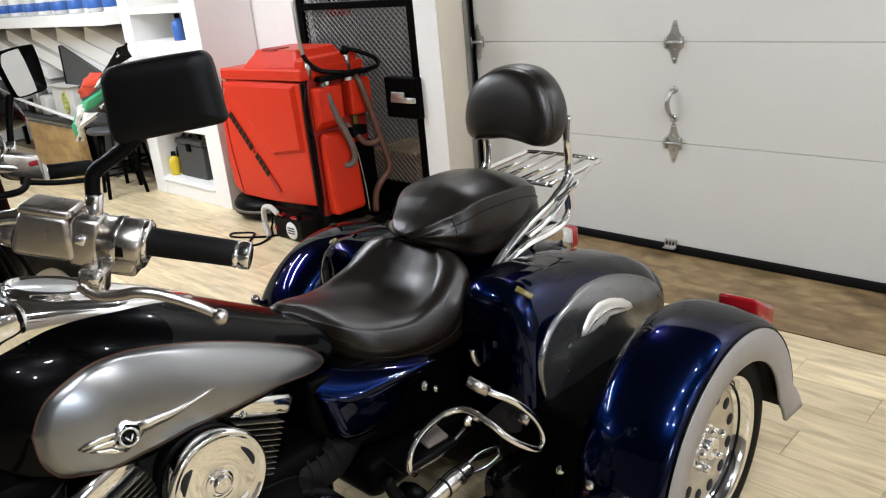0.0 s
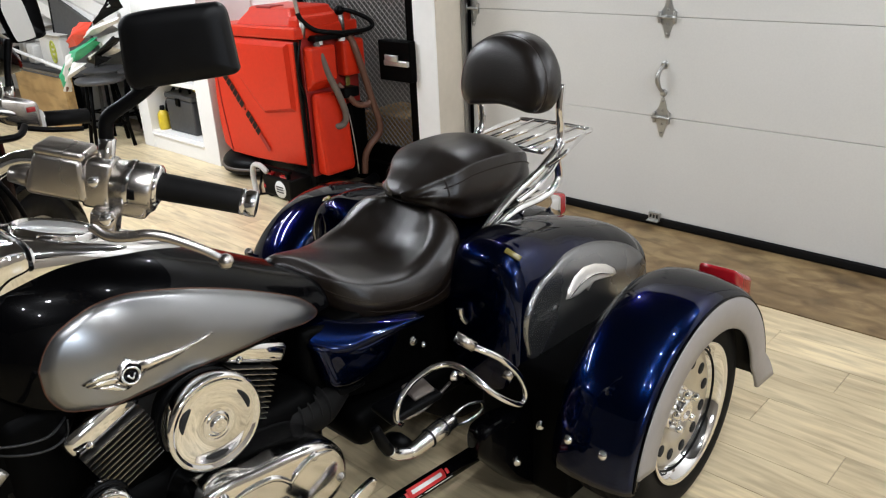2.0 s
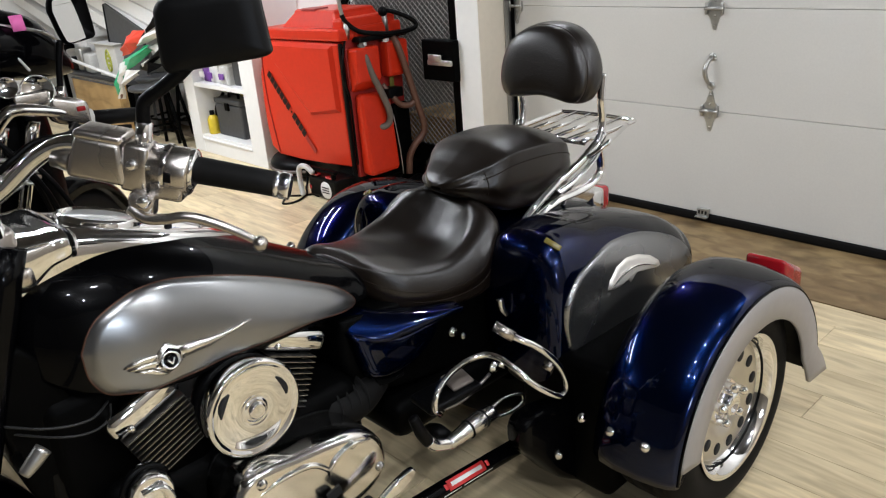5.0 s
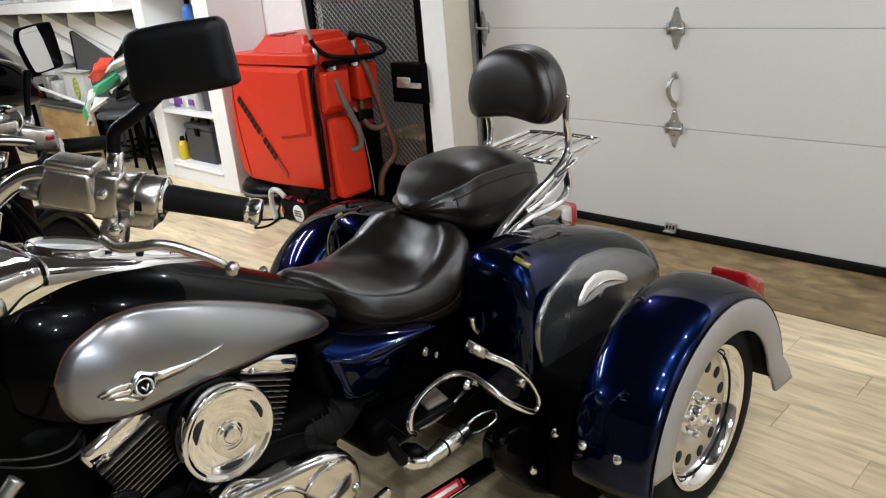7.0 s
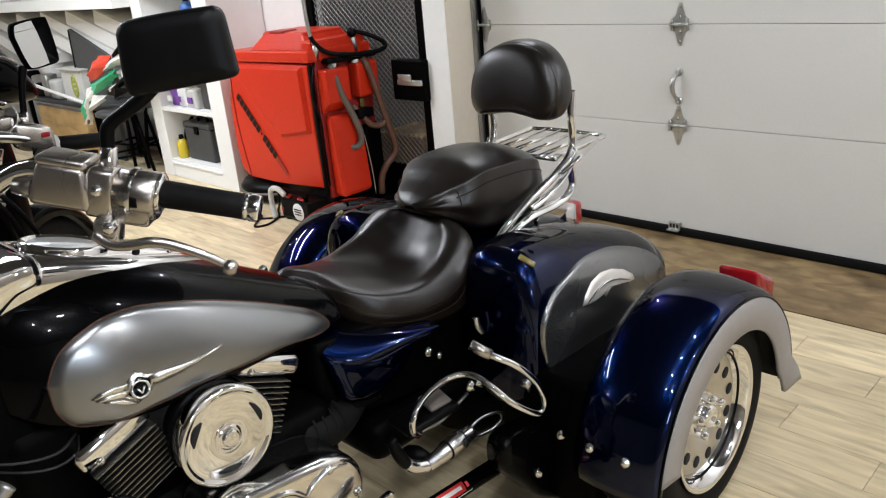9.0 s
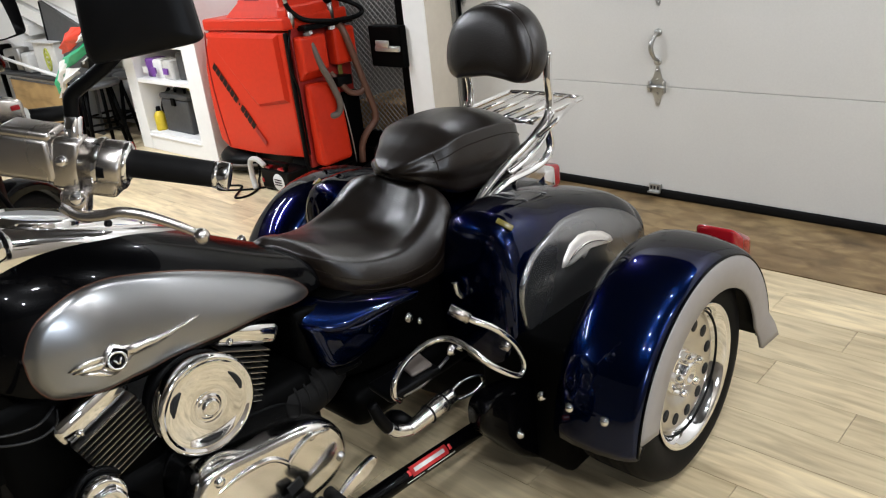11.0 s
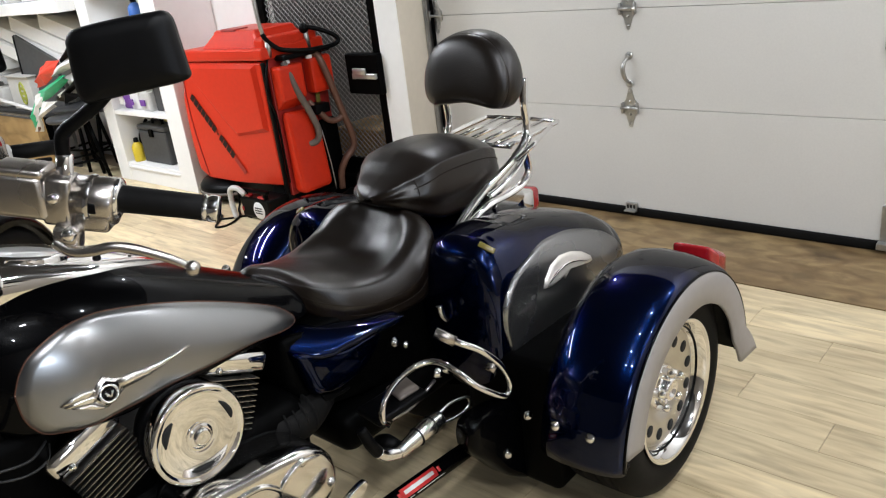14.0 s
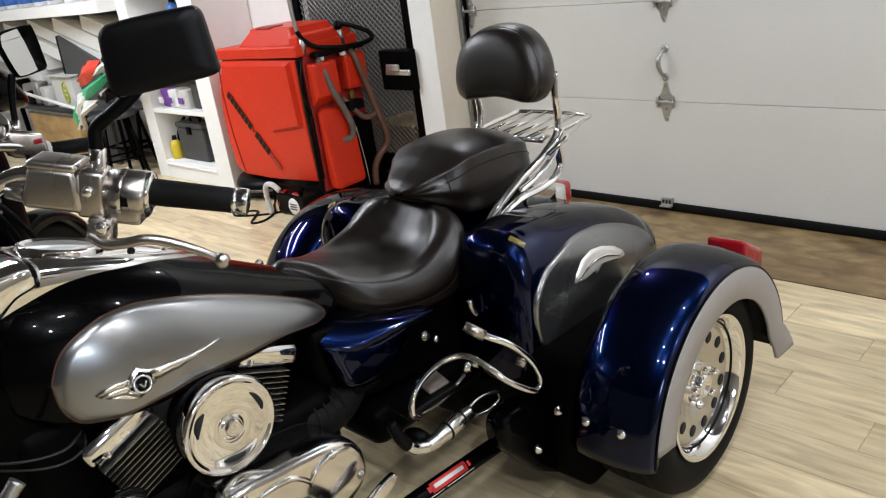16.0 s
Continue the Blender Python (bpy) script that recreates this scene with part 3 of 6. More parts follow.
RIDER = ((-0.682, 0.727, 0.01, 0.725, 0.013, 0.718, 0.009, 0.712), (-0.672, 0.738, 0.018, 0.733, 0.024, 0.719, 0.018, 0.704), (-0.65, 0.742, 0.03, 0.73, 0.04, 0.7065, 0.034, 0.6838), (-0.615, 0.733, 0.066, 0.706, 0.083, 0.6753, 0.076, 0.6449),
         (-0.58, 0.716, 0.117, 0.689, 0.138, 0.649, 0.128, 0.606), (-0.53, 0.693, 0.148, 0.672, 0.178, 0.626, 0.164, 0.576), (-0.47, 0.674, 0.16, 0.658, 0.196, 0.61, 0.18, 0.557), (-0.41, 0.654, 0.166, 0.655, 0.209, 0.605, 0.188, 0.547),
         (-0.35, 0.644, 0.162, 0.669, 0.215, 0.61, 0.19, 0.542), (-0.305, 0.648, 0.150, 0.689, 0.214, 0.628, 0.19, 0.542), (-0.268, 0.67, 0.132, 0.719, 0.208, 0.67, 0.185, 0.547), (-0.24, 0.704, 0.104, 0.745, 0.196, 0.69, 0.176, 0.552),
         (-0.212, 0.738, 0.083, 0.746, 0.175, 0.695, 0.16, 0.557), (-0.182, 0.732, 0.06, 0.728, 0.145, 0.682, 0.13, 0.562), (-0.158, 0.695, 0.045, 0.69, 0.1, 0.643, 0.09, 0.582), (-0.15, 0.65, 0.02, 0.65, 0.04, 0.628, 0.03, 0.607))
rs = part("rider_seat", saddle([(q[0], rider_profile(*q[1:])) for q in RIDER]), LEATHER, trike, "wide dished black leather seat")
rider_at = [catmull([(0, q[0], q[k]) for q in RIDER], 4) for k in range(2, 8)]
for s in (1, -1):
    for low, span in ((False, (13, 44)), (True, (20, 48))):
        pts = []
        for i in range(*span):
            w, h, bw, bz, lw, lz = [line[i].z for line in rider_at]
            x, z = ((bw + lw) / 2 + 0.0045, (bz + lz) / 2) if low else (bw + 0.0005, bz)
            pts.append((s * x, rider_at[0][i].y, z))
        part("seat_seam", tube(pts, 0.0009, 1, 6), SEAM, rs)


def pillion_profile(mid, w, h, mw, mz, lw, lz):
    """Softly domed top to an edge at (w, h), then a side that falls inwards."""
    return [(0, mid), (w * 0.55, mid - (mid - h) * 0.25), (w * 0.93, h + 0.003), (w, h - 0.012), (mw, mz), ((mw + lw) / 2, (mz + lz) / 2), (lw, lz), (lw * 0.5, lz - 0.006), (0, lz - 0.006)]


PILLION = ((-0.2600, 0.788, 0.016, 0.785, 0.018, 0.780, 0.016, 0.776), (-0.2540, 0.797, 0.036, 0.790, 0.044, 0.781, 0.038, 0.771), (-0.2390, 0.809, 0.060, 0.799, 0.074, 0.783, 0.064, 0.762), (-0.2180, 0.820, 0.078, 0.808, 0.096, 0.783, 0.084, 0.751), (-0.1970, 0.830, 0.091, 0.816, 0.109, 0.781, 0.095, 0.740), (-0.1780, 0.842, 0.106, 0.823, 0.122, 0.778, 0.105, 0.729), (-0.1500, 0.859, 0.125, 0.836, 0.138, 0.774, 0.115, 0.714),
           (-0.1, 0.879, 0.139, 0.852, 0.147, 0.772, 0.123, 0.694), (0.0, 0.882, 0.148, 0.853, 0.151, 0.768, 0.127, 0.684), (0.0696, 0.874, 0.144, 0.844, 0.148, 0.762, 0.126, 0.68), (0.1305, 0.855, 0.128, 0.825, 0.135, 0.752, 0.114, 0.685), (0.1720, 0.828, 0.100, 0.800, 0.109, 0.745, 0.092, 0.7), (0.1970, 0.798, 0.062, 0.778, 0.070, 0.744, 0.060, 0.716), (0.2080, 0.766, 0.024, 0.760, 0.026, 0.744, 0.022, 0.735))
ps = part("pillion_seat", saddle([(q[0], pillion_profile(*q[1:])) for q in PILLION]), LEATHER, trike, "black leather pillion seat")
pil_at = [catmull([(0, q[0], q[k]) for q in PILLION], 4) for k in range(2, 6)]
for s in (1, -1):
    part("seat_seam", tube([(s * (w[i].z + (m[i].z - w[i].z) * 0.35 + 0.002), w[i].y, h[i].z - 0.012 - (h[i].z - mz[i].z) * 0.22) for w, h, m, mz in [pil_at] for i in range(18, 48)], 0.0014, 1, 6), SEAM, ps)
    part("seat_seam", tube([(s * 0.104, -0.183, 0.822), (s * 0.114, -0.184, 0.805), (s * 0.1195, -0.183, 0.785), (s * 0.112, -0.182, 0.755)], 0.0013, 4, 6), SEAM, ps)

# backrest, its posts, and the rack
def pad_ring(y, grow, lean=0.17):
    pts = [(-0.120, -0.106), (-0.06, -0.098), (0, -0.092), (0.06, -0.098), (0.120, -0.106), (0.150, -0.088), (0.165, -0.045), (0.156, 0.010), (0.122, 0.064), (0.070, 0.100), (0, 0.112), (-0.070, 0.102), (-0.126, 0.070), (-0.158, 0.015), (-0.165, -0.045), (-0.150, -0.088)]
    o = catmull([Vector((x, 0, z)) for x, z in pts + pts[:1]], 4)[:-1]
    return [Vector((0.015 + q.x * grow, y + lean * q.z * grow, 1.030 + q.z * grow)) for q in o]


pad = part("backrest", skin([pad_ring(y, g) for y, g in ((0.1470, 0.03), (0.1474, 0.3), (0.1490, 0.55), (0.1530, 0.74), (0.1600, 0.86), (0.1690, 0.925), (0.1750, 0.938), (0.1800, 0.936), (0.1840, 0.945), (0.1900, 0.970), (0.200, 0.985), (0.215, 0.99), (0.232, 0.98), (0.246, 0.945), (0.256, 0.86), (0.260, 0.5))]), LEATHER, trike, "rounded black leather backrest pad")
part("seat_seam", tube(pad_ring(0.1795, 0.938) + pad_ring(0.1795, 0.938)[:1], 0.0014, 1, 6), SEAM, pad)
for s in (1, -1):
    x = 0.015 + s * 0.148
    part("backrest_post", tube([(x, 0.255, 1.00), (x, 0.245, 0.93), (x, 0.250, 0.86), (x, 0.229, 0.815), (x, 0.168, 0.781), (x, 0.113, 0.759), (x, 0.046, 0.738), (x, -0.019, 0.712), (x, -0.084, 0.677), (x, -0.13, 0.642), (x, -0.165, 0.61)], 0.0115, 6, 12), CHROME, trike, "bent chrome backrest post")
    part("rack_stay", tube([(x + s * 0.006, 0.222, 0.80), (x + s * 0.006, 0.234, 0.755), (x + s * 0.006, 0.232, 0.722), (x + s * 0.006, 0.196, 0.700), (x + s * 0.006, 0.135, 0.692), (x + s * 0.006, 0.031, 0.690), (x + s * 0.006, -0.06, 0.665)], 0.012, 6, 10, flat=0.5), CHROME, trike)
    part("rack_stay", tube([(x + s * 0.012, 0.245, 0.835), (x + s * 0.012, 0.20, 0.775), (x + s * 0.012, 0.12, 0.735), (x + s * 0.012, 0.03, 0.715)], 0.009, 6, 10, flat=0.45), CHROME, trike)
    part("mount_bolt", bolt((x + s * 0.01, -0.17, 0.63), 0.010, (s, 0, 0)), CHROME, trike)
    part("mount_bolt", bolt((x + s * 0.01, -0.205, 0.60), 0.012, (s, 0, 0)), CHROME, trike)
    part("mount_bracket", plate([(-0.235, 0.57), (-0.20, 0.545), (-0.185, 0.60), (-0.20, 0.65), (-0.225, 0.63)], x, x + s * 0.012, 0.003), CHROME, trike)
    part("mount_bracket", plate([(0.10, 0.70), (0.19, 0.70), (0.215, 0.655), (0.15, 0.64), (0.07, 0.655)], x - s * 0.012, x, 0.003), CHROME, trike)
rack = part("luggage_rack", join(tube([(-0.135, 0.19, 0.815), (-0.14, 0.42, 0.822), (-0.12, 0.455, 0.823), (0.0, 0.465, 0.823), (0.12, 0.455, 0.823), (0.14, 0.42, 0.822), (0.135, 0.19, 0.815)], 0.0075, 5, 10)), CHROME, trike, "chrome tube luggage rack")
for x in (-0.085, -0.03, 0.03, 0.085):
    part("rack_bar", tube([(x, 0.19, 0.815), (x, 0.46, 0.823)], 0.006, 1, 10), CHROME, rack)
part("rack_bar", tube([(-0.14, 0.20, 0.81), (0.14, 0.20, 0.81)], 0.0075, 1, 10), CHROME, rack)
part("rack_bar", tube([(0.146, 0.40, 0.822), (0.20, 0.25, 0.822), (0.205, 0.20, 0.81), (0.175, 0.17, 0.78)], 0.007, 5, 10), CHROME, rack)

# saddlebags; the far one sits a little further in
BAG_IN = {1: 0.0, -1: 0.03}


def bag_yz(y, z):
    return (1.05 * y + 0.079, 1.05 * z - 0.070)


for s in (1, -1):
    bag_body = Body([(y, s * x + BAG_IN[s], hw, top, low, p) for y, x, hw, top, low, p in (
        (-0.284, 0.285, 0.070, 0.590, 0.42, 2.3), (-0.281, 0.286, 0.098, 0.640, 0.37, 2.5), (-0.274, 0.287, 0.118, 0.672, 0.325, 2.6), (-0.262, 0.287, 0.129, 0.694, 0.30, 2.7), (-0.240, 0.285, 0.137, 0.708, 0.275, 2.8), (-0.200, 0.281, 0.142, 0.714, 0.265, 2.8), (-0.131, 0.278, 0.147, 0.712, 0.26, 2.8), (-0.047, 0.272, 0.153, 0.695, 0.255, 2.9), (0.048, 0.268, 0.160, 0.677, 0.25, 3.0),
        (0.184, 0.267, 0.158, 0.640, 0.255, 3.0), (0.341, 0.262, 0.136, 0.576, 0.276, 2.8), (0.436, 0.252, 0.095, 0.508, 0.33, 2.4), (0.467, 0.252, 0.042, 0.465, 0.38, 2))])
    bag = part("saddlebag", bag_body.mesh(90, 96), BLUE, trike, "dark blue hard saddlebag")
    line = [bag_yz(*q) for q in ((-0.310, 0.486), (-0.322, 0.550), (-0.316, 0.598), (-0.288, 0.634), (-0.242, 0.659), (-0.163, 0.677), (-0.085, 0.680), (0.021, 0.664), (0.133, 0.623), (0.21, 0.575), (0.265, 0.52), (0.27, 0.45), (0.20, 0.38), (0.05, 0.35), (-0.15, 0.35), (-0.255, 0.39))]
    part("bag_panel", bag_body.panel(line, s, 0.008, 0.012, 16), SILVER, bag, "silver metallic side panel")

    def leaf(outline, lift, base):
        my, mz = sum(y for y, z in outline) / len(outline), sum(z for y, z in outline) / len(outline)

        def ring(k, off):
            return [bag_body.side(*bag_yz(my + (y - my) * k, mz + (z - mz) * k), s, off) for y, z in outline]
        return skin([ring(k, base + lift * (1 - k * k)) for k in (0.02, 0.4, 0.75, 1)] + [ring(1, base - 0.006)], caps=False)
    emb = part("bag_emblem", leaf(((-0.172, 0.584), (-0.160, 0.604), (-0.130, 0.626), (-0.086, 0.636), (-0.040, 0.630), (0.010, 0.612), (0.045, 0.588), (0.052, 0.572), (0.030, 0.573), (0.0, 0.584), (-0.022, 0.582), (-0.030, 0.592), (-0.060, 0.586), (-0.080, 0.572), (-0.088, 0.582), (-0.125, 0.576), (-0.150, 0.578)), 0.003, 0.010), CAST, bag, "chrome winged emblem")
    part("emblem_rib", tube([bag_body.side(*bag_yz(y, z), s, 0.015) for y, z in ((-0.162, 0.586), (-0.12, 0.603), (-0.075, 0.610), (-0.03, 0.603), (0.03, 0.580))], [0.001, 0.003, 0.0035, 0.003, 0.001], 5, 8), CHROME, emb)
    for z in (0.42, 0.392):
        part("bag_trim", tube([bag_body.side(*bag_yz(y, z - (y + 0.2) * 0.05), s, 0.008) for y in (-0.245, -0.2, -0.155)], 0.0028, 3, 6), CHROME, bag)
    part("reflector", moved(box(-0.022, 0.022, -0.007, 0.007, -0.004, 0.004, 0.002), pose(s * 0.367 + BAG_IN[s], -0.232, 0.694, 48, s * 24, s * 14)), AMBER, bag, "small amber reflector")

mid_lamp = part("tail_lamp", box(0.03, 0.10, 0.335, 0.385, 0.555, 0.63, 0.016, 4), LENS_RED, trike, "red centre tail lamp")
part("lamp_base", box(0.02, 0.11, 0.27, 0.34, 0.54, 0.635, 0.012, 3), CHROME, mid_lamp)

# wheels and their fenders
FAR = {1: 0.0, -1: 0.085}   # the far wheel stands a little further in


def fender_ring(a, s, prof):
    return [Vector((s * x + FAR[s], r * math.cos(a), 0.248 + r * math.sin(a))) for x, r in prof]


SHELL = [(0.772, 0.30), (0.782, 0.340), (0.779, 0.350), (0.768, 0.359), (0.745, 0.368), (0.70, 0.376), (0.64, 0.378), (0.60, 0.372), (0.572, 0.356), (0.558, 0.33), (0.555, 0.28), (0.561, 0.28), (0.565, 0.325), (0.60, 0.362), (0.70, 0.367), (0.765, 0.348), (0.766, 0.30)]
BAND = [(0.783, 0.263), (0.787, 0.266), (0.787, 0.338), (0.783, 0.343), (0.776, 0.340), (0.776, 0.266)]
for s in (1, -1):
    fender = part("wheel_fender", skin([fender_ring(radians(a), s, SHELL) for a in np.linspace(177, 2, 60)]), BLUE, trike, "dark blue wheel fender")

    def band_prof(a):
        k = max(0.0, (12 - a) / 16)
        return [(x, r + k * (0.075 if r > 0.3 else 0.04)) for x, r in BAND]
    part("fender_band", skin([fender_ring(radians(a), s, band_prof(a)) for a in np.linspace(171, -5, 60)]), GREY_BAND, fender, "flat grey trim band")
    part("fender_lip", tube([Vector((s * 0.782 + FAR[s], 0.345 * math.cos(radians(a)), 0.248 + 0.345 * math.sin(radians(a)))) for a in np.linspace(176, 3, 40)], 0.003, 1, 6), BLACK_PAINT, fender)
    part("inner_liner", skin([fender_ring(radians(a), s, [(0.76, 0.335), (0.58, 0.335), (0.58, 0.325), (0.76, 0.325)]) for a in np.linspace(180, 0, 30)]), BLACK, fender)
    for x in (0.622, 0.712):
        k = radians(164)
        p = Vector((s * x + FAR[s], 0.379 * math.cos(k), 0.248 + 0.379 * math.sin(k)))
        part("fender_bolt", bolt(p, 0.0085, (0, math.cos(k), math.sin(k))), CHROME, fender, "chrome button-head bolt")
    lamp = part("tail_lamp", sculpt(box(s * 0.665 + FAR[s] - 0.055, s * 0.665 + FAR[s] + 0.055, 0.25, 0.36, 0.505, 0.575, 0.014, 3), lambda p: (0, 0, -(p.y - 0.25) * 0.55)), LENS_RED, trike, "red tail lamp lens")
    part("lamp_base", box(s * 0.665 + FAR[s] - 0.05, s * 0.665 + FAR[s] + 0.05, 0.24, 0.35, 0.43, 0.50, 0.01), CHROME, lamp)

    w = (s * 0.745 + FAR[s], 0, 0.282)
    wheel = part("wheel", revolve([(-0.20, 0.17), (-0.19, 0.186), (-0.18, 0.186), (-0.17, 0.168), (-0.03, 0.165), (-0.012, 0.172), (-0.006, 0.186), (0.002, 0.189), (0.004, 0.184), (-0.004, 0.174), (-0.010, 0.171), (-0.016, 0.165), (-0.024, 0.1635), (-0.028, 0.160), (-0.046, 0.158), (-0.048, 0.150)], w, (s, 0, 0), 64), CHROME, trike, "chrome steel wheel")
    part("rim_seam", revolve([(-0.0275, 0.1602), (-0.0235, 0.1612), (-0.0215, 0.1652), (-0.0235, 0.1660)], w, (s, 0, 0), 64), BLACK, wheel)
    part("wheel_disc", revolve([(-0.049, 0.157), (-0.040, 0.155), (-0.033, 0.150), (-0.0305, 0.143), (-0.0300, 0.136), (-0.0312, 0.098), (-0.035, 0.086), (-0.046, 0.072), (-0.052, 0.060), (-0.052, 0.02)], w, (s, 0, 0), 64), DISC, wheel, "satin steel wheel disc")
    part("tyre", revolve([(-0.185, 0.185), (-0.20, 0.205), (-0.205, 0.24), (-0.195, 0.268), (-0.175, 0.280), (-0.15, 0.282), (-0.149, 0.276), (-0.142, 0.276), (-0.141, 0.282), (-0.105, 0.282), (-0.104, 0.276), (-0.096, 0.276), (-0.095, 0.282), (-0.06, 0.282), (-0.059, 0.276), (-0.052, 0.276), (-0.051, 0.282), (-0.03, 0.280), (-0.012, 0.268), (0.000, 0.245), (0.002, 0.225), (0.0, 0.215), (-0.003, 0.198), (-0.008, 0.186)], w, (s, 0, 0), 72), RUBBER, wheel, "black rubber tyre")
    for k in range(12):
        a = radians(30 * k + 8)
        p = Vector((w[0] - s * 0.0306, 0.120 * math.cos(a), 0.282 + 0.120 * math.sin(a)))
        part("wheel_hole", revolve([(-0.004, 0.0155), (0.0014, 0.0155), (0.0014, 0.0)], p, (s, 0, 0), 20), VOID, wheel, "dark vent hole")
    hub = part("hub", revolve([(-0.055, 0.064), (-0.040, 0.060), (-0.036, 0.052), (-0.038, 0.040), (-0.036, 0.034), (-0.022, 0.032), (-0.016, 0.029), (-0.012, 0.024), (-0.014, 0.019), (-0.020, 0.016), (-0.022, 0.0)], w, (s, 0, 0), 28), CHROME, wheel, "chrome hub cap")
    for k in range(5):
        a = radians(72 * k + 20)
        part("lug_nut", revolve([(-0.050, 0.014), (-0.026, 0.012), (-0.014, 0.011), (-0.008, 0.006), (-0.008, 0.0)], (w[0], 0.053 * math.cos(a), 0.282 + 0.046 * math.sin(a)), (s, 0, 0), 10), CHROME, hub)

# running gear under the bags
part("rear_tyre", revolve([(-0.08, 0.2), (-0.085, 0.28), (-0.05, 0.315), (0, 0.322), (0.05, 0.315), (0.085, 0.28), (0.08, 0.2)], (0, 0.0, 0.322), (1, 0, 0), 48), RUBBER, trike)
part("rear_mudguard", Body([(-0.40, 0, 0.10, 0.50, 0.33, 2.4), (-0.3, 0, 0.15, 0.545, 0.40, 2.6), (-0.1, 0, 0.17, 0.66, 0.42, 2.6), (0.1, 0, 0.17, 0.67, 0.45, 2.6), (0.3, 0, 0.13, 0.60, 0.40, 2.6), (0.42, 0, 0.06, 0.45, 0.35, 2.2)]).mesh(24, 28), BLUE, trike, "dark blue rear mudguard")
part("axle_beam", tube([(-0.58, 0.0, 0.28), (0.58, 0.0, 0.28)], 0.03, 1, 14), MATTE_BLACK, trike)
part("swingarm", box(-0.16, 0.20, -0.62, -0.02, 0.26, 0.36, 0.03), MATTE_BLACK, trike)
part("frame_cover", plate([(-0.72, 0.62), (-0.45, 0.60), (-0.30, 0.58), (-0.22, 0.45), (-0.25, 0.34), (-0.45, 0.36), (-0.62, 0.40), (-0.72, 0.48)], -0.16, 0.165, 0.02), MATTE_BLACK, trike)
part("rear_drive_case", ball((0.17, -0.02, 0.30), 0.085, 20), MATTE_BLACK, trike)
for s in (1, -1):
    part("support_bar", tube([(s * 0.345, -0.92, 0.222), (s * 0.345, -0.62, 0.205), (s * 0.345, -0.30, 0.178), (s * 0.345, -0.15, 0.168)], 0.022, 4, 14), BLACK_PAINT, trike, "black tubular side support bar")
    part("bracket_plate", plate([(-0.455, 0.315), (-0.435, 0.34), (-0.36, 0.335), (-0.27, 0.31), (-0.21, 0.30), (-0.20, 0.2), (-0.215, 0.06), (-0.32, 0.11), (-0.40, 0.20), (-0.45, 0.265)], s * 0.40, s * 0.455, 0.014), BLACK_PAINT, trike, "glossy black axle bracket plate")
    part("bracket_bolt", bolt((s * 0.457, -0.335, 0.195), 0.011, (s, 0, 0)), CHROME, trike)
    part("bracket_bolt", bolt((s * 0.50, -0.30, 0.30), 0.010, (s, -1, 0)), CHROME, trike)
    part("fender_strut", tube([(s * 0.45, -0.22, 0.30), (s * 0.47, -0.22, 0.18), (s * 0.47, -0.225, 0.05)], 0.013, 4, 10, flat=0.6), MATTE_BLACK, trike)
for s in (1, -1):
    part("bag_mount", box(s * 0.43 - 0.15, s * 0.43 + 0.13, -0.27, 0.22, 0.07, 0.43, 0.02), MATTE_BLACK, trike)
sticker_at = Matrix.Translation((0.345, -0.565, 0.2015)) @ Matrix.Rotation(radians(-4.5), 4, "X")


def on_bar(y0, y1, t0, t1, mat, name, parent=None, r=0.0228):
    """A piece of foil round the support bar; y along it, angles round it."""
    rings = [[sticker_at @ Vector((math.cos(radians(t)) * rr, y, math.sin(radians(t)) * rr)) for t in np.linspace(t0, t1, 8)] for rr, y in ((r - 0.001, y0), (r, y0), (r, y1), (r - 0.001, y1))]
    return part(name, skin(rings, closed=False, caps=False), mat, parent or trike)


label = on_bar(-0.055, 0.065, 12, 78, STICKER_RED, "bar_label")
label["label"] = "red maker's label"
for k, y in enumerate((-0.066, 0.070)):
    on_bar(y, y + (0.011 if k == 0 else 0.008), 28, 62, STICKER_RED, "bar_label")
on_bar(-0.046, 0.054, 34, 58, PAPER, "label_bar", r=0.0232)
on_bar(-0.01, 0.085, -4, 3, PAPER, "label_bar", r=0.0231)
on_bar(-0.075, -0.02, -4, 2, PAPER, "label_bar", r=0.0231)


# ---- engine ----
engine = part("crankcase", join(box(-0.16, 0.20, -1.20, -0.70, 0.22, 0.50, 0.05, 3), box(-0.1, 0.17, -1.28, -1.1, 0.30, 0.5, 0.04, 3)), MATTE_BLACK, trike, "black crankcase")
for base, lean, count, length, wide, half in (((-1.112, 0.487), 22, 13, 0.145, 0.058, 0.074), ((-0.928, 0.475), -24, 13, 0.158, 0.050, 0.082)):
    m = Matrix.Translation((0.078, base[0], base[1])) @ Matrix.Rotation(radians(lean), 4, "X")
    cyl = part("cylinder", moved(box(-0.112, 0.105, -wide + 0.004, wide - 0.004, -0.03, length, 0.02), m), MATTE_BLACK, engine, "black finned cylinder")
    for k in range(3, count):
        z = length * (k + 0.5) / count
        part("fin", moved(box(-0.122, 0.122, -wide - 0.007, wide + 0.007, z - 0.0008, z + 0.0008), m), FIN, cyl, "", smooth=False)
    head = part("rocker_cover", moved(sculpt(box(-0.11, 0.115, -half, half, length, length + 0.046, 0.016, 3), lambda p: (0, 0, 0.012 * (1 - (p.y / 0.08) ** 2) if p.z > length + 0.03 else 0)), m), CHROME, engine, "chrome rocker cover")
    part("head_bolt", bolt(m @ Vector((0.116, -0.04, length + 0.012)), 0.006), CHROME, head)

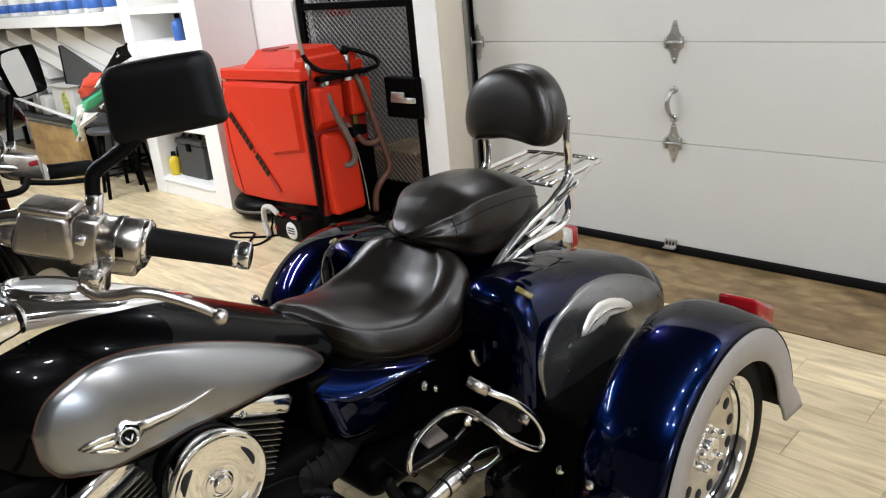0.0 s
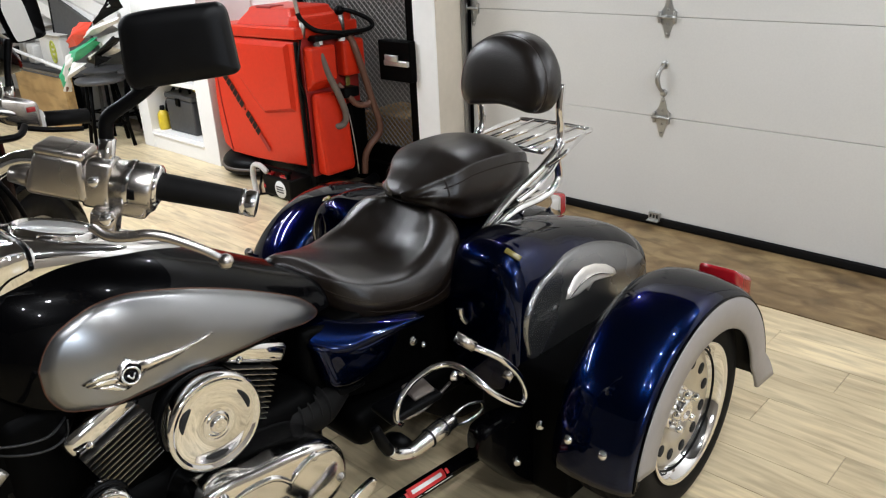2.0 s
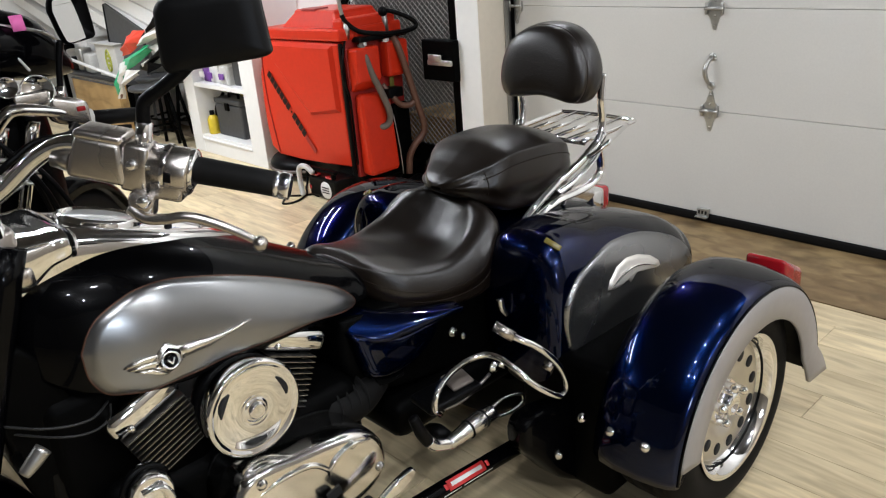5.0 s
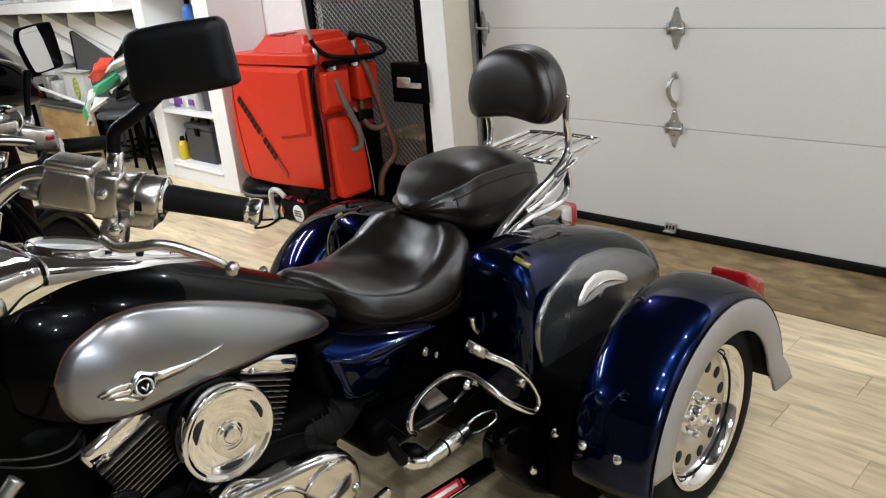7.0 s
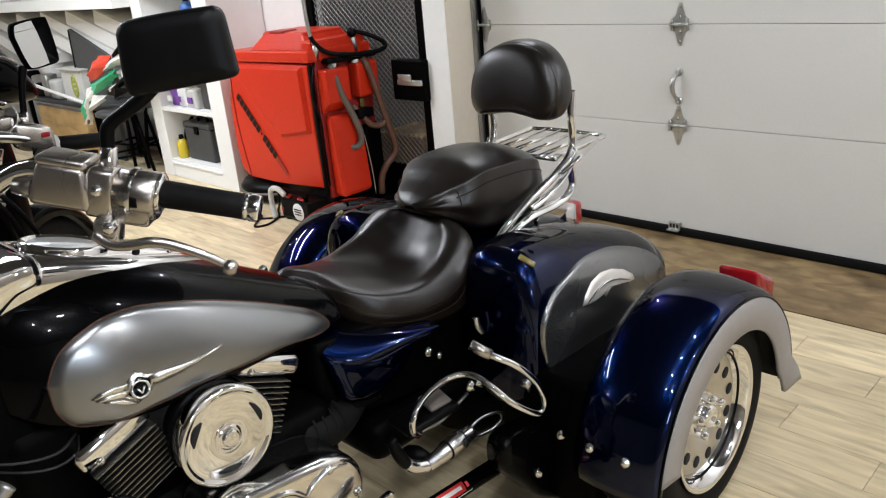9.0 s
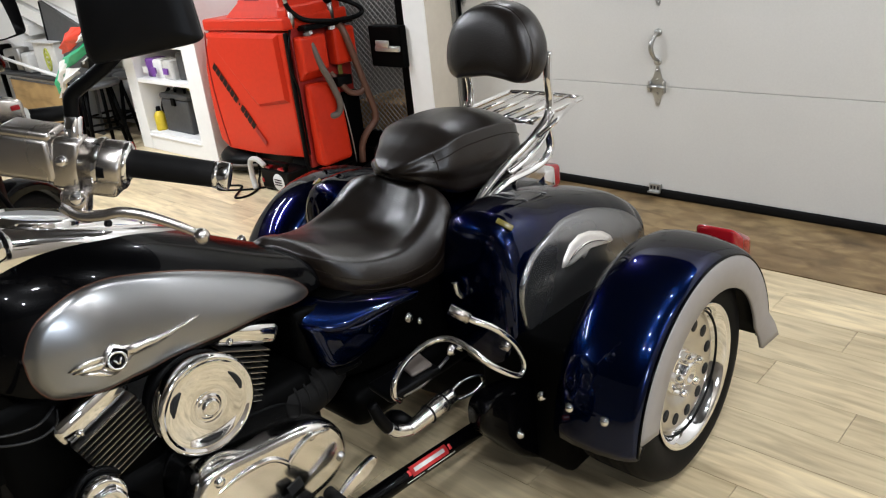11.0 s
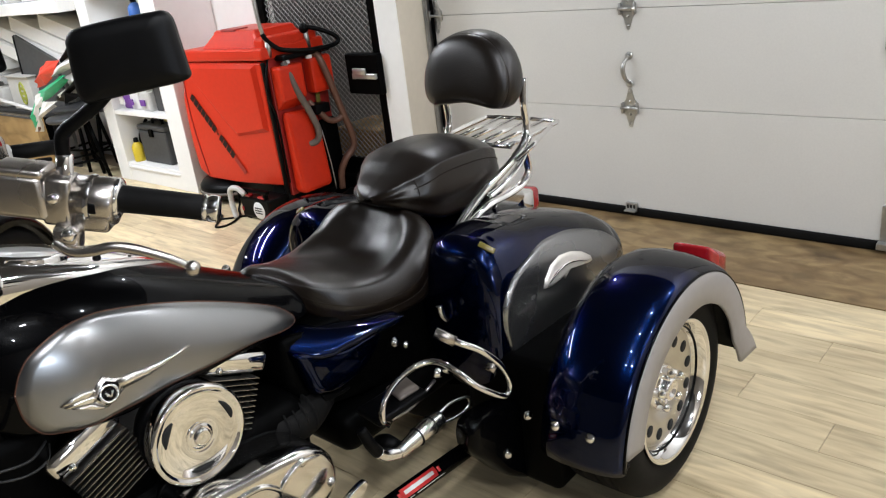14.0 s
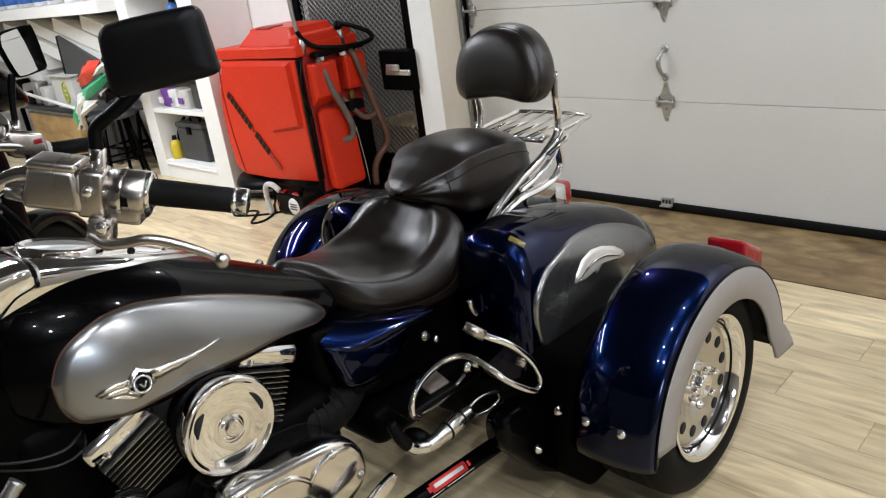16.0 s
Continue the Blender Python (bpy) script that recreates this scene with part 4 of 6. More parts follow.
ac = (0.262, -1.002, 0.584)
cleaner = part("air_cleaner", revolve([(-0.07, 0.075), (-0.05, 0.092), (-0.012, 0.100), (-0.003, 0.100), (0.002, 0.0975), (0.0035, 0.094), (0.0025, 0.090), (-0.0015, 0.086), (-0.002, 0.082), (0.000, 0.070), (0.0025, 0.055), (0.0035, 0.040), (0.0035, 0.030), (0.0015, 0.0275), (0.004, 0.024), (0.006, 0.020), (0.006, 0.0)], ac, (1, 0, 0), 64), CHROME, trike, "round chrome air cleaner cover")
part("cover_screw", revolve([(0.004, 0.018), (0.011, 0.018), (0.014, 0.013), (0.012, 0.008), (0.013, 0.0)], ac, (1, 0, 0), 20), CHROME, cleaner)
part("cleaner_back", revolve([(-0.10, 0.08), (-0.05, 0.095), (-0.05, 0.085), (-0.06, 0.0)], ac, (1, 0, 0), 32), BLACK, cleaner)
for a0 in (150, 20, 262):
    pts = [(ac[0] - 0.0005, ac[1] + 0.070 * math.cos(radians(a)), ac[2] + 0.070 * math.sin(radians(a))) for a in np.linspace(a0 - 20, a0 + 20, 9)]
    part("cover_slot", tube(pts, [0.003, 0.0075, 0.0085, 0.0075, 0.003], 1, 8, flat=0.55), VOID, cleaner, "dark curved slot")

def domed(outline, x0, x1, bulge):
    """A cover across x with an outline of (y, z) and a softly domed face."""
    o = [Vector((0, *q)) for q in outline]
    o = catmull(o + [o[0]], 5)[:-1]
    c = sum(o, Vector()) / len(o)
    rings = [[Vector((x0, *q.yz)) for q in o]]
    for k, h in ((1.0, -0.022), (0.985, -0.010), (0.95, -0.003), (0.90, 0.0), (0.75, bulge * 0.5), (0.5, bulge * 0.85), (0.25, bulge), (0.05, bulge)):
        rings.append([Vector((x1 + h, *(c + (q - c) * k).yz)) for q in o])
    return skin(rings)


primary = part("primary_cover", domed([(-1.10, 0.44), (-1.075, 0.478), (-1.03, 0.486), (-0.96, 0.477), (-0.88, 0.467), (-0.82, 0.455), (-0.775, 0.432), (-0.75, 0.39), (-0.748, 0.34), (-0.775, 0.305), (-0.84, 0.285), (-0.95, 0.29), (-1.05, 0.33), (-1.10, 0.38)], 0.19, 0.318, 0.005), BRIGHT, trike, "large polished primary cover")
part("cover_rib", tube([(0.318, -1.055, 0.440), (0.3225, -1.00, 0.452), (0.3235, -0.94, 0.446), (0.3235, -0.905, 0.418), (0.322, -0.900, 0.395)], [0.002, 0.005, 0.006, 0.006, 0.002], 6, 8), CHROME, primary)
part("cover_rib", tube([(0.322, -0.900, 0.405), (0.3235, -0.885, 0.425), (0.3235, -0.84, 0.440), (0.320, -0.79, 0.425)], [0.003, 0.006, 0.005, 0.002], 6, 8), CHROME, primary)
part("cover_vent", moved(box(-0.003, 0.003, -0.017, 0.017, -0.012, 0.012, 0.001), pose(0.3225, -0.895, 0.352, 14, 0, 0)), VOID, primary, "small black vent", smooth=False)
for y, z in ((-1.045, 0.462), (-0.836, 0.437), (-0.772, 0.345), (-0.94, 0.305)):
    part("cover_bolt", bolt((0.320, y, z), 0.009), CHROME, primary)
part("gasket", plate([(-1.105, 0.44), (-1.075, 0.483), (-1.03, 0.491), (-0.96, 0.482), (-0.88, 0.472), (-0.82, 0.46), (-0.77, 0.436), (-0.745, 0.39), (-0.743, 0.34), (-0.77, 0.30), (-0.84, 0.28), (-0.95, 0.285), (-1.05, 0.325), (-1.105, 0.38)], 0.17, 0.20, 0.004), BLACK, primary)

tc = (0.285, -1.229, 0.536)
timing = part("timing_cover", revolve([(-0.05, 0.039), (-0.008, 0.039), (0.002, 0.037), (0.005, 0.032), (0.004, 0.028), (0.006, 0.016), (0.008, 0.0)], tc, (1, -0.15, 0.1), 36), CHROME, trike, "round chrome engine cover")
part("cover_arm", tube([(0.292, -1.247, 0.548), (0.297, -1.217, 0.550), (0.297, -1.205, 0.528), (0.295, -1.207, 0.494)], [0.003, 0.006, 0.009, 0.014], 6, 10), CHROME, timing)
part("cover_knurl", tube([(0.26, tc[1] + 0.042 * math.cos(radians(a)), tc[2] + 0.042 * math.sin(radians(a))) for a in range(20, 200, 12)], 0.006, 1, 6), BLACK, timing)
part("lower_cover", plate([(-1.30, 0.42), (-1.2, 0.47), (-1.14, 0.44), (-1.14, 0.34), (-1.22, 0.28), (-1.30, 0.32)], 0.15, 0.27, 0.02), BLACK_PAINT, trike)

# blue side covers, cables and brackets
for s in (1, -1):
    lip = [(0.144, -0.705, 0.607), (0.165, -0.706, 0.589), (0.181, -0.693, 0.578), (0.203, -0.664, 0.567), (0.22, -0.629, 0.561), (0.227, -0.598, 0.563), (0.239, -0.541, 0.566), (0.251, -0.480, 0.570), (0.259, -0.438, 0.572)]
    inner = [(0.121, -0.693, 0.629), (0.128, -0.676, 0.626), (0.142, -0.654, 0.621), (0.164, -0.624, 0.609), (0.181, -0.597, 0.601), (0.200, -0.562, 0.594), (0.223, -0.512, 0.586), (0.242, -0.463, 0.582), (0.254, -0.436, 0.578)]
    edges = [(Vector(i), Vector(o)) for i, o in zip(inner, lip)]
    keys = [catmull(line, 5) for line in (
        [i + Vector((-0.03, 0, 0.004)) for i, o in edges], [i for i, o in edges], [i.lerp(o, 0.45) + Vector((0.004, 0, 0.005)) for i, o in edges], [i.lerp(o, 0.8) + Vector((0.004, 0, 0.005)) for i, o in edges],
        [o for i, o in edges], [o + Vector((-0.004, 0, -0.008)) for i, o in edges], [o + Vector((-0.02, 0, -0.013)) for i, o in edges], [Vector((i.x - 0.03, o.y, o.z - 0.014)) for i, o in edges])]
    rings = [catmull([Vector((s * k[i].x, k[i].y, k[i].z)) for k in keys], 3) for i in range(len(keys[0]))]
    cover = part("side_cover", skin(rings), BLUE, trike, "dark blue side cover")
    part("lower_cover", plate([(-0.712, 0.590), (-0.698, 0.53), (-0.682, 0.475), (-0.660, 0.455), (-0.615, 0.440), (-0.56, 0.445), (-0.49, 0.475), (-0.45, 0.53), (-0.56, 0.54), (-0.65, 0.57)], s * 0.12, s * 0.197, 0.02), BLUE, cover)
    part("cover_clip", plate([(-0.655, 0.452), (-0.60, 0.437), (-0.575, 0.436), (-0.58, 0.426), (-0.645, 0.430)], s * 0.15, s * 0.185, 0.004), BLACK, cover)
    part("cover_bolt", bolt((s * 0.205, -0.425, 0.487), 0.010, (s, 0, 0)), CHROME, trike)
    part("cover_bolt", bolt((s * 0.20, -0.385, 0.458), 0.007, (s, 0, 0)), CHROME, trike)
part("cable", tube([(0.10, -1.42, 0.70), (0.17, -1.34, 0.678), (0.185, -1.27, 0.665), (0.14, -1.22, 0.66)], 0.0024, 6, 8), CABLE, trike)
part("cable", tube([(0.10, -1.40, 0.672), (0.18, -1.32, 0.655), (0.19, -1.26, 0.645), (0.14, -1.20, 0.645)], 0.0022, 6, 8), CABLE, trike)
part("intake_elbow", tube([(0.10, -0.86, 0.46), (0.16, -0.80, 0.44), (0.17, -0.72, 0.42), (0.12, -0.62, 0.42)], [0.035, 0.04, 0.045, 0.045], 6, 16), RUBBER, trike)
part("intake_elbow", join(*[tube([(0.165, y, 0.43 - (y + 0.75) * 0.1 + dz) for y, dz in ((yy, 0), (yy + 0.004, 0))], 0.05, 1, 18) for yy in (-0.78, -0.755, -0.73, -0.705)]), RUBBER, trike)
part("frame_neck", box(-0.12, 0.14, -1.335, -1.14, 0.42, 0.70, 0.03), MATTE_BLACK, trike)
part("down_tube", tube([(0.08, -1.33, 0.78), (0.12, -1.33, 0.5), (0.14, -1.28, 0.25), (0.15, -1.15, 0.2), (0.15, -0.7, 0.2)], 0.018, 5, 12), BLACK_PAINT, trike)
part("exhaust_pipe", tube([(-0.1, -1.27, 0.52), (-0.2, -1.25, 0.40), (-0.24, -1.1, 0.28), (-0.26, -0.8, 0.24), (-0.27, -0.2, 0.26)], 0.028, 6, 14), CHROME, trike)

part("highway_peg", tube([(0.33, -1.410, 0.708), (0.33, -1.392, 0.722), (0.33, -1.376, 0.735)], [0.009, 0.012, 0.013], 4, 14), DULL_STEEL, trike, "dull steel highway peg")
part("peg_stalk", tube([(0.19, -1.39, 0.66), (0.26, -1.40, 0.68), (0.33, -1.408, 0.708)], 0.008, 4, 10), MATTE_BLACK, trike)

# foot controls
rail = [(-0.495, 0.60), (-0.43, 0.545), (-0.36, 0.49), (-0.295, 0.42), (-0.262, 0.36), (-0.262, 0.33), (-0.29, 0.325), (-0.37, 0.39), (-0.44, 0.47), (-0.482, 0.515), (-0.525, 0.545), (-0.577, 0.557), (-0.635, 0.55), (-0.675, 0.525), (-0.686, 0.49), (-0.672, 0.468)]
for s in (1, -1):
    def at(y, z, x):
        """Slides a point of the plane x = 0.42 to the plane x along the line of sight from the side."""
        k = (1.489 - x) / (1.489 - 0.42)
        return Vector((s * x, -1.569 + (y + 1.569) * k, 1.394 + (z - 1.394) * k))
    g = part("foot_guard", tube([at(y, z, x) for (y, z), x in zip(rail, (0.40, 0.44, 0.47, 0.485, 0.49, 0.49, 0.485, 0.46, 0.42, 0.38, 0.34, 0.32, 0.32, 0.33, 0.33, 0.32))], 0.0075, 6, 12), CHROME, trike, "chrome tube foot guard")
    part("guard_sleeve", tube([at(-0.50, 0.605, 0.40), at(-0.44, 0.552, 0.437)], 0.0125, 1, 14), SATIN, g)
    part("guard_clamp", tube([at(-0.34, 0.44, 0.45), at(-0.31, 0.41, 0.47)], 0.011, 1, 10), SATIN, g)
    part("guard_bolt", bolt(at(-0.505, 0.505, 0.335), 0.011, (s, 0, 0)), CHROME, g)
    part("guard_bolt", tube([at(-0.49, 0.51, 0.33), at(-0.47, 0.49, 0.34)], [0.009, 0.006], 1, 10), CHROME, g)
    board = part("footboard", moved(box(-0.045, 0.045, -0.075, 0.075, -0.010, 0.010, 0.008, 3), pose(s * 0.29, -0.54, 0.405, 4, 0, s * -8)), BLACK, trike, "black pillion footboard")
    part("board_pad", moved(box(-0.028, 0.028, -0.03, 0.03, 0.009, 0.020, 0.005), pose(s * 0.292, -0.505, 0.412, 4, s * 12, s * -8)), GREY, board, "grey rubber pad")
    part("board_rim", tube([at(-0.66, 0.475, 0.31), at(-0.60, 0.47, 0.315), at(-0.52, 0.495, 0.315)], 0.004, 4, 8), SATIN, board)
    peg = part("foot_peg", tube([(s * 0.36, -0.607, 0.331), (s * 0.36, -0.562, 0.334), (s * 0.36, -0.515, 0.339), (s * 0.36, -0.462, 0.342)], [0.015, 0.019, 0.023, 0.019], 5, 16), POLISHED, trike, "chrome bullet foot peg")
    part("peg_ring", tube([(s * 0.36, -0.471, 0.352), (s * 0.365, -0.425, 0.363), (s * 0.37, -0.37, 0.350), (s * 0.37, -0.366, 0.325), (s * 0.365, -0.408, 0.315), (s * 0.36, -0.458, 0.325), (s * 0.36, -0.471, 0.352)], 0.004, 6, 8), POLISHED, peg)
    part("peg_arm", tube([(s * 0.34, -0.685, 0.433), (s * 0.35, -0.676, 0.395), (s * 0.35, -0.658, 0.362)], [0.012, 0.014, 0.014], 6, 14), BLACK, peg)
    part("peg_elbow", tube([(s * 0.35, -0.658, 0.362), (s * 0.35, -0.638, 0.342), (s * 0.36, -0.602, 0.330)], [0.014, 0.016, 0.014], 6, 14), POLISHED, peg)
    for k in (0, 3):
        part("peg_groove", tube([(s * 0.36, -0.545 + 0.016 * k, 0.336 + 0.0012 * k), (s * 0.36, -0.542 + 0.016 * k, 0.3362 + 0.0012 * k)], 0.0235, 1, 16), BLACK, peg)
    part("peg_mount", tube([at(-0.70, 0.44, 0.25), at(-0.685, 0.43, 0.30), at(-0.655, 0.40, 0.32)], [0.022, 0.022, 0.016], 5, 12), BLACK, peg)
    part("footrest_clip", tube([at(-0.475, 0.66, 0.25), at(-0.47, 0.635, 0.255), at(-0.455, 0.615, 0.26)], [0.011, 0.009, 0.007], 4, 10), CHROME, trike)
    part("seat_wire", tube([at(-0.43, 0.64, 0.24), at(-0.415, 0.665, 0.24), at(-0.405, 0.69, 0.24)], 0.0015, 3, 6), SATIN, trike)
shifter = part("shift_lever", plate([(-0.85, 0.298), (-0.80, 0.325), (-0.745, 0.342), (-0.722, 0.338), (-0.728, 0.322), (-0.765, 0.303), (-0.81, 0.298), (-0.85, 0.285)], 0.365, 0.378, 0.004), CHROME, trike, "polished heel shift lever")
part("shift_pad", tube([(0.36, -0.845, 0.32), (0.41, -0.85, 0.32)], 0.014, 1, 12), RUBBER, shifter)
for y, z in ((-0.90, 0.335), (-0.93, 0.30), (-0.87, 0.30)):
    part("linkage", box(0.345, 0.37, y - 0.015, y + 0.015, z - 0.015, z + 0.015, 0.005), BLACK, shifter)
part("rider_board", moved(box(-0.06, 0.06, -0.16, 0.16, -0.012, 0.012, 0.01, 3), pose(0.36, -1.0, 0.27, 0, 0, 0)), BLACK, trike)

# front end and handlebar
for s in (1, -1):
    part("fork_leg", tube([(s * 0.115, -1.30, 0.98), (s * 0.115, -1.42, 0.66), (s * 0.115, -1.56, 0.28)], [0.030, 0.030, 0.026], 4, 18), BLACK_PAINT, trike, "black fork leg")
part("radiator", plate([(-1.395, 0.70), (-1.388, 0.64), (-1.378, 0.55), (-1.352, 0.46), (-1.315, 0.38), (-1.26, 0.31), (-1.20, 0.31), (-1.20, 0.56), (-1.26, 0.66), (-1.30, 0.78), (-1.36, 0.82)], -0.135, 0.13, 0.012, 2), MATTE_BLACK, trike, "black radiator and frame front")
part("headstock", box(-0.13, 0.13, -1.36, -1.27, 0.90, 0.945, 0.015), SATIN, trike)
part("headlamp_shell", Body([(-1.52, 0, 0.03, 0.99, 0.90, 2), (-1.50, 0, 0.10, 1.05, 0.84, 2), (-1.44, 0, 0.115, 1.065, 0.83, 2), (-1.36, 0, 0.10, 1.04, 0.85, 2), (-1.30, 0, 0.06, 1.0, 0.89, 2)]).mesh(24, 32), BLACK_PAINT, trike, "black headlamp shell")
shell = Body([(-1.46, 0, 0.09, 0.975, 0.905, 2.6), (-1.40, 0, 0.118, 0.985, 0.900, 4), (-1.333, 0, 0.124, 0.986, 0.897, 4.5), (-1.285, 0, 0.124, 0.985, 0.886, 4.5), (-1.24, 0, 0.122, 0.982, 0.915, 4.5), (-1.198, 0, 0.119, 0.976, 0.932, 4.5), (-1.186, 0, 0.100, 0.966, 0.938, 4)])
nacelle = part("nacelle", shell.mesh(48, 64), CHROME, trike, "chrome headlamp nacelle")
part("nacelle_band", tube([q + Vector((q.x * 0.02, 0, 0)) for q in shell.ring(-1.204, 48) if q.x > 0.08], 0.0035, 1, 8), BLACK, nacelle)
part("front_tyre", revolve([(-0.06, 0.2), (-0.065, 0.27), (-0.03, 0.31), (0, 0.315), (0.03, 0.31), (0.065, 0.27), (0.06, 0.2)], (0, -1.68, 0.315), (1, 0, 0), 48), RUBBER, trike)
part("front_mudguard", skin([[Vector((x, -1.68 + r * math.cos(radians(a)), 0.315 + r * math.sin(radians(a)))) for x, r in ((-0.085, 0.28), (-0.08, 0.33), (-0.04, 0.352), (0, 0.356), (0.04, 0.352), (0.085, 0.33), (0.09, 0.28), (0.075, 0.28), (0.03, 0.335), (-0.03, 0.335), (-0.075, 0.28))] for a in np.linspace(150, -20, 24)]), BLUE, trike)

S0, AX = Vector((0.36, -1.069, 1.09)), Vector((0.671, 0.693, -0.261)).normalized()
TO = Vector((0.737, -0.675, 0)).normalized()
TO = (TO - AX * TO.dot(AX)).normalized()
UP = TO.cross(AX).normalized()
if UP.z < 0:
    UP = -UP


FIT = 0.885


def bar(s, h, d=0.0):
    """A point by the left grip: s along it, h above it, d out from it."""
    return S0 + (AX * s + UP * h + TO * d) * FIT


FRAME = Matrix((AX, TO, UP)).transposed().to_4x4() @ Matrix.Diagonal((FIT, FIT, FIT, 1))
FRAME.translation = S0
def around(profile, centre, axis, n):
    return revolve([(a * FIT, r * 0.94) for a, r in profile], centre, axis, n)


handlebar = part("handlebar", join(
    tube([bar(0.0, 0), bar(-0.15, 0), bar(-0.215, 0.006), bar(-0.265, -0.024), bar(-0.315, -0.085), bar(-0.355, -0.14), (0.09, -1.30, 0.985)], 0.0135, 6, 14),
    tube([(0.09, -1.30, 0.985), (0, -1.31, 0.975), (-0.09, -1.30, 0.985), (-0.2, -1.36, 1.08), (-0.42, -1.36, 1.12), (-0.60, -1.27, 1.07)], 0.0135, 6, 14)), CHROME, trike, "wide chrome handlebar")
for x in (0.05, -0.11):
    part("riser", box(x, x + 0.06, -1.325, -1.28, 0.93, 1.005, 0.008), SATIN, handlebar)
part("grip", around([(0.0, 0.021), (0.004, 0.0225), (0.10, 0.0212), (0.135, 0.0210), (0.137, 0.019)], S0, AX, 20), RUBBER, handlebar, "black rubber grip")
part("grip", tube([(-0.45, -1.355, 1.115), (-0.58, -1.285, 1.075)], 0.021, 1, 16), RUBBER, handlebar)
part("grip_cap", around([(0.135, 0.0205), (0.137, 0.0222), (0.141, 0.0222), (0.142, 0.0205), (0.145, 0.0205), (0.146, 0.0225), (0.159, 0.0225), (0.162, 0.0215), (0.163, 0.018), (0.163, 0.0)], S0, AX, 24), CHROME, handlebar, "chrome grip end")
part("switch_box", join(around([(-0.078, 0.028), (-0.074, 0.037), (-0.012, 0.040), (-0.006, 0.036), (-0.006, 0.0)], S0 + UP * -0.006, AX, 28), moved(box(-0.07, -0.012, -0.03, 0.035, -0.055, -0.01, 0.008), FRAME)), SATIN, handlebar, "satin alloy switch housing")
part("switch_flange", around([(-0.012, 0.02), (-0.012, 0.032), (-0.004, 0.034), (0.0, 0.030), (0.002, 0.024), (0.002, 0.0)], S0, AX, 24), CHROME, handlebar)
part("switch_groove", around([(-0.052, 0.0405), (-0.048, 0.0415), (-0.044, 0.0405)], S0 + UP * -0.006, AX, 28), CHROME, handlebar)
part("switch_button", moved(box(-0.05, -0.03, 0.03, 0.042, -0.02, 0.0, 0.004), FRAME), BLACK, handlebar)
res = part("fluid_reservoir", moved(sculpt(box(-0.202, -0.113, -0.035, 0.040, -0.042, 0.032, 0.011, 5), lambda p: (0.018 * (p.x + 0.165) / 0.1 * (-p.z / 0.04), 0, 0)), FRAME), SATIN, handlebar, "satin alloy fluid reservoir")
part("reservoir_lid", moved(sculpt(box(-0.199, -0.116, -0.033, 0.038, 0.026, 0.044, 0.0085, 5), lambda p: (0, 0, 0)), FRAME), SATIN, res)
part("reservoir_boss", around([(-0.24, 0.0), (-0.24, 0.013), (-0.215, 0.016), (-0.21, 0.016)], S0 + UP * -0.02 + TO * 0.01, AX, 16), SATIN, res)
perch = part("lever_perch", moved(join(box(-0.118, -0.072, -0.022, 0.036, -0.05, 0.034, 0.008), box(-0.10, -0.055, 0.01, 0.05, -0.09, -0.045, 0.01)), FRAME), SATIN, handlebar, "satin alloy lever perch")
part("perch_bolt", revolve([(-0.02, 0.010), (0.012, 0.010), (0.016, 0.006), (0.016, 0)], bar(-0.07, -0.055, 0.045), TO, 12), CHROME, perch)
part("perch_bolt", revolve([(-0.02, 0.008), (0.012, 0.008), (0.014, 0.004), (0.014, 0)], bar(-0.098, 0.0, 0.032), TO, 12), CHROME, perch)
part("clutch_lever", tube([bar(-0.095, -0.074, 0.045), bar(-0.065, -0.084, 0.052), bar(-0.03, -0.078, 0.055), bar(0.0, -0.068, 0.055), bar(0.035, -0.069, 0.052), bar(0.085, -0.079, 0.05), bar(0.125, -0.092, 0.048)], [0.009, 0.0092, 0.0085, 0.008, 0.008, 0.0072, 0.006], 6, 12, flat=0.7), SATIN, handlebar, "polished clutch lever")
part("lever_ball", ball(bar(0.130, -0.095, 0.048), 0.0125), SATIN, handlebar)
mirror_arm = part("mirror_stem", tube([bar(-0.094, 0.055), bar(-0.097, 0.092), bar(-0.090, 0.108), bar(-0.070, 0.128), bar(-0.045, 0.155), bar(-0.02, 0.19)], [0.0105, 0.0105, 0.0105, 0.010, 0.011, 0.012], 5, 14), BLACK, trike, "black mirror stem")
part("stem_nut", revolve([(0.02, 0.0125), (0.058, 0.0125), (0.06, 0.010)], bar(-0.093, 0), UP, 14), CHROME, mirror_arm)
corners = [(a - 0.020, b - 0.004 - 0.05 * (a + 0.06)) for a, b in [(-0.068, 0.255), (-0.064, 0.268), (-0.050, 0.280), (0.0, 0.302), (0.06, 0.325), (0.078, 0.330), (0.092, 0.322), (0.105, 0.29), (0.120, 0.25), (0.124, 0.236), (0.112, 0.225), (0.06, 0.202), (0.0, 0.176), (-0.03, 0.163), (-0.045, 0.168), (-0.054, 0.19)]]
corners = [(q.x, q.y) for q in catmull([Vector((a, b, 0)) for a, b in corners + corners[:1]], 4)[:-1]]
mid = Vector((sum(p[0] for p in corners) / 64, sum(p[1] for p in corners) / 64))


def mirror_ring(d, k):
    return [bar(mid.x + (a - mid.x) * k, mid.y + (b - mid.y) * k, d) for a, b in corners]


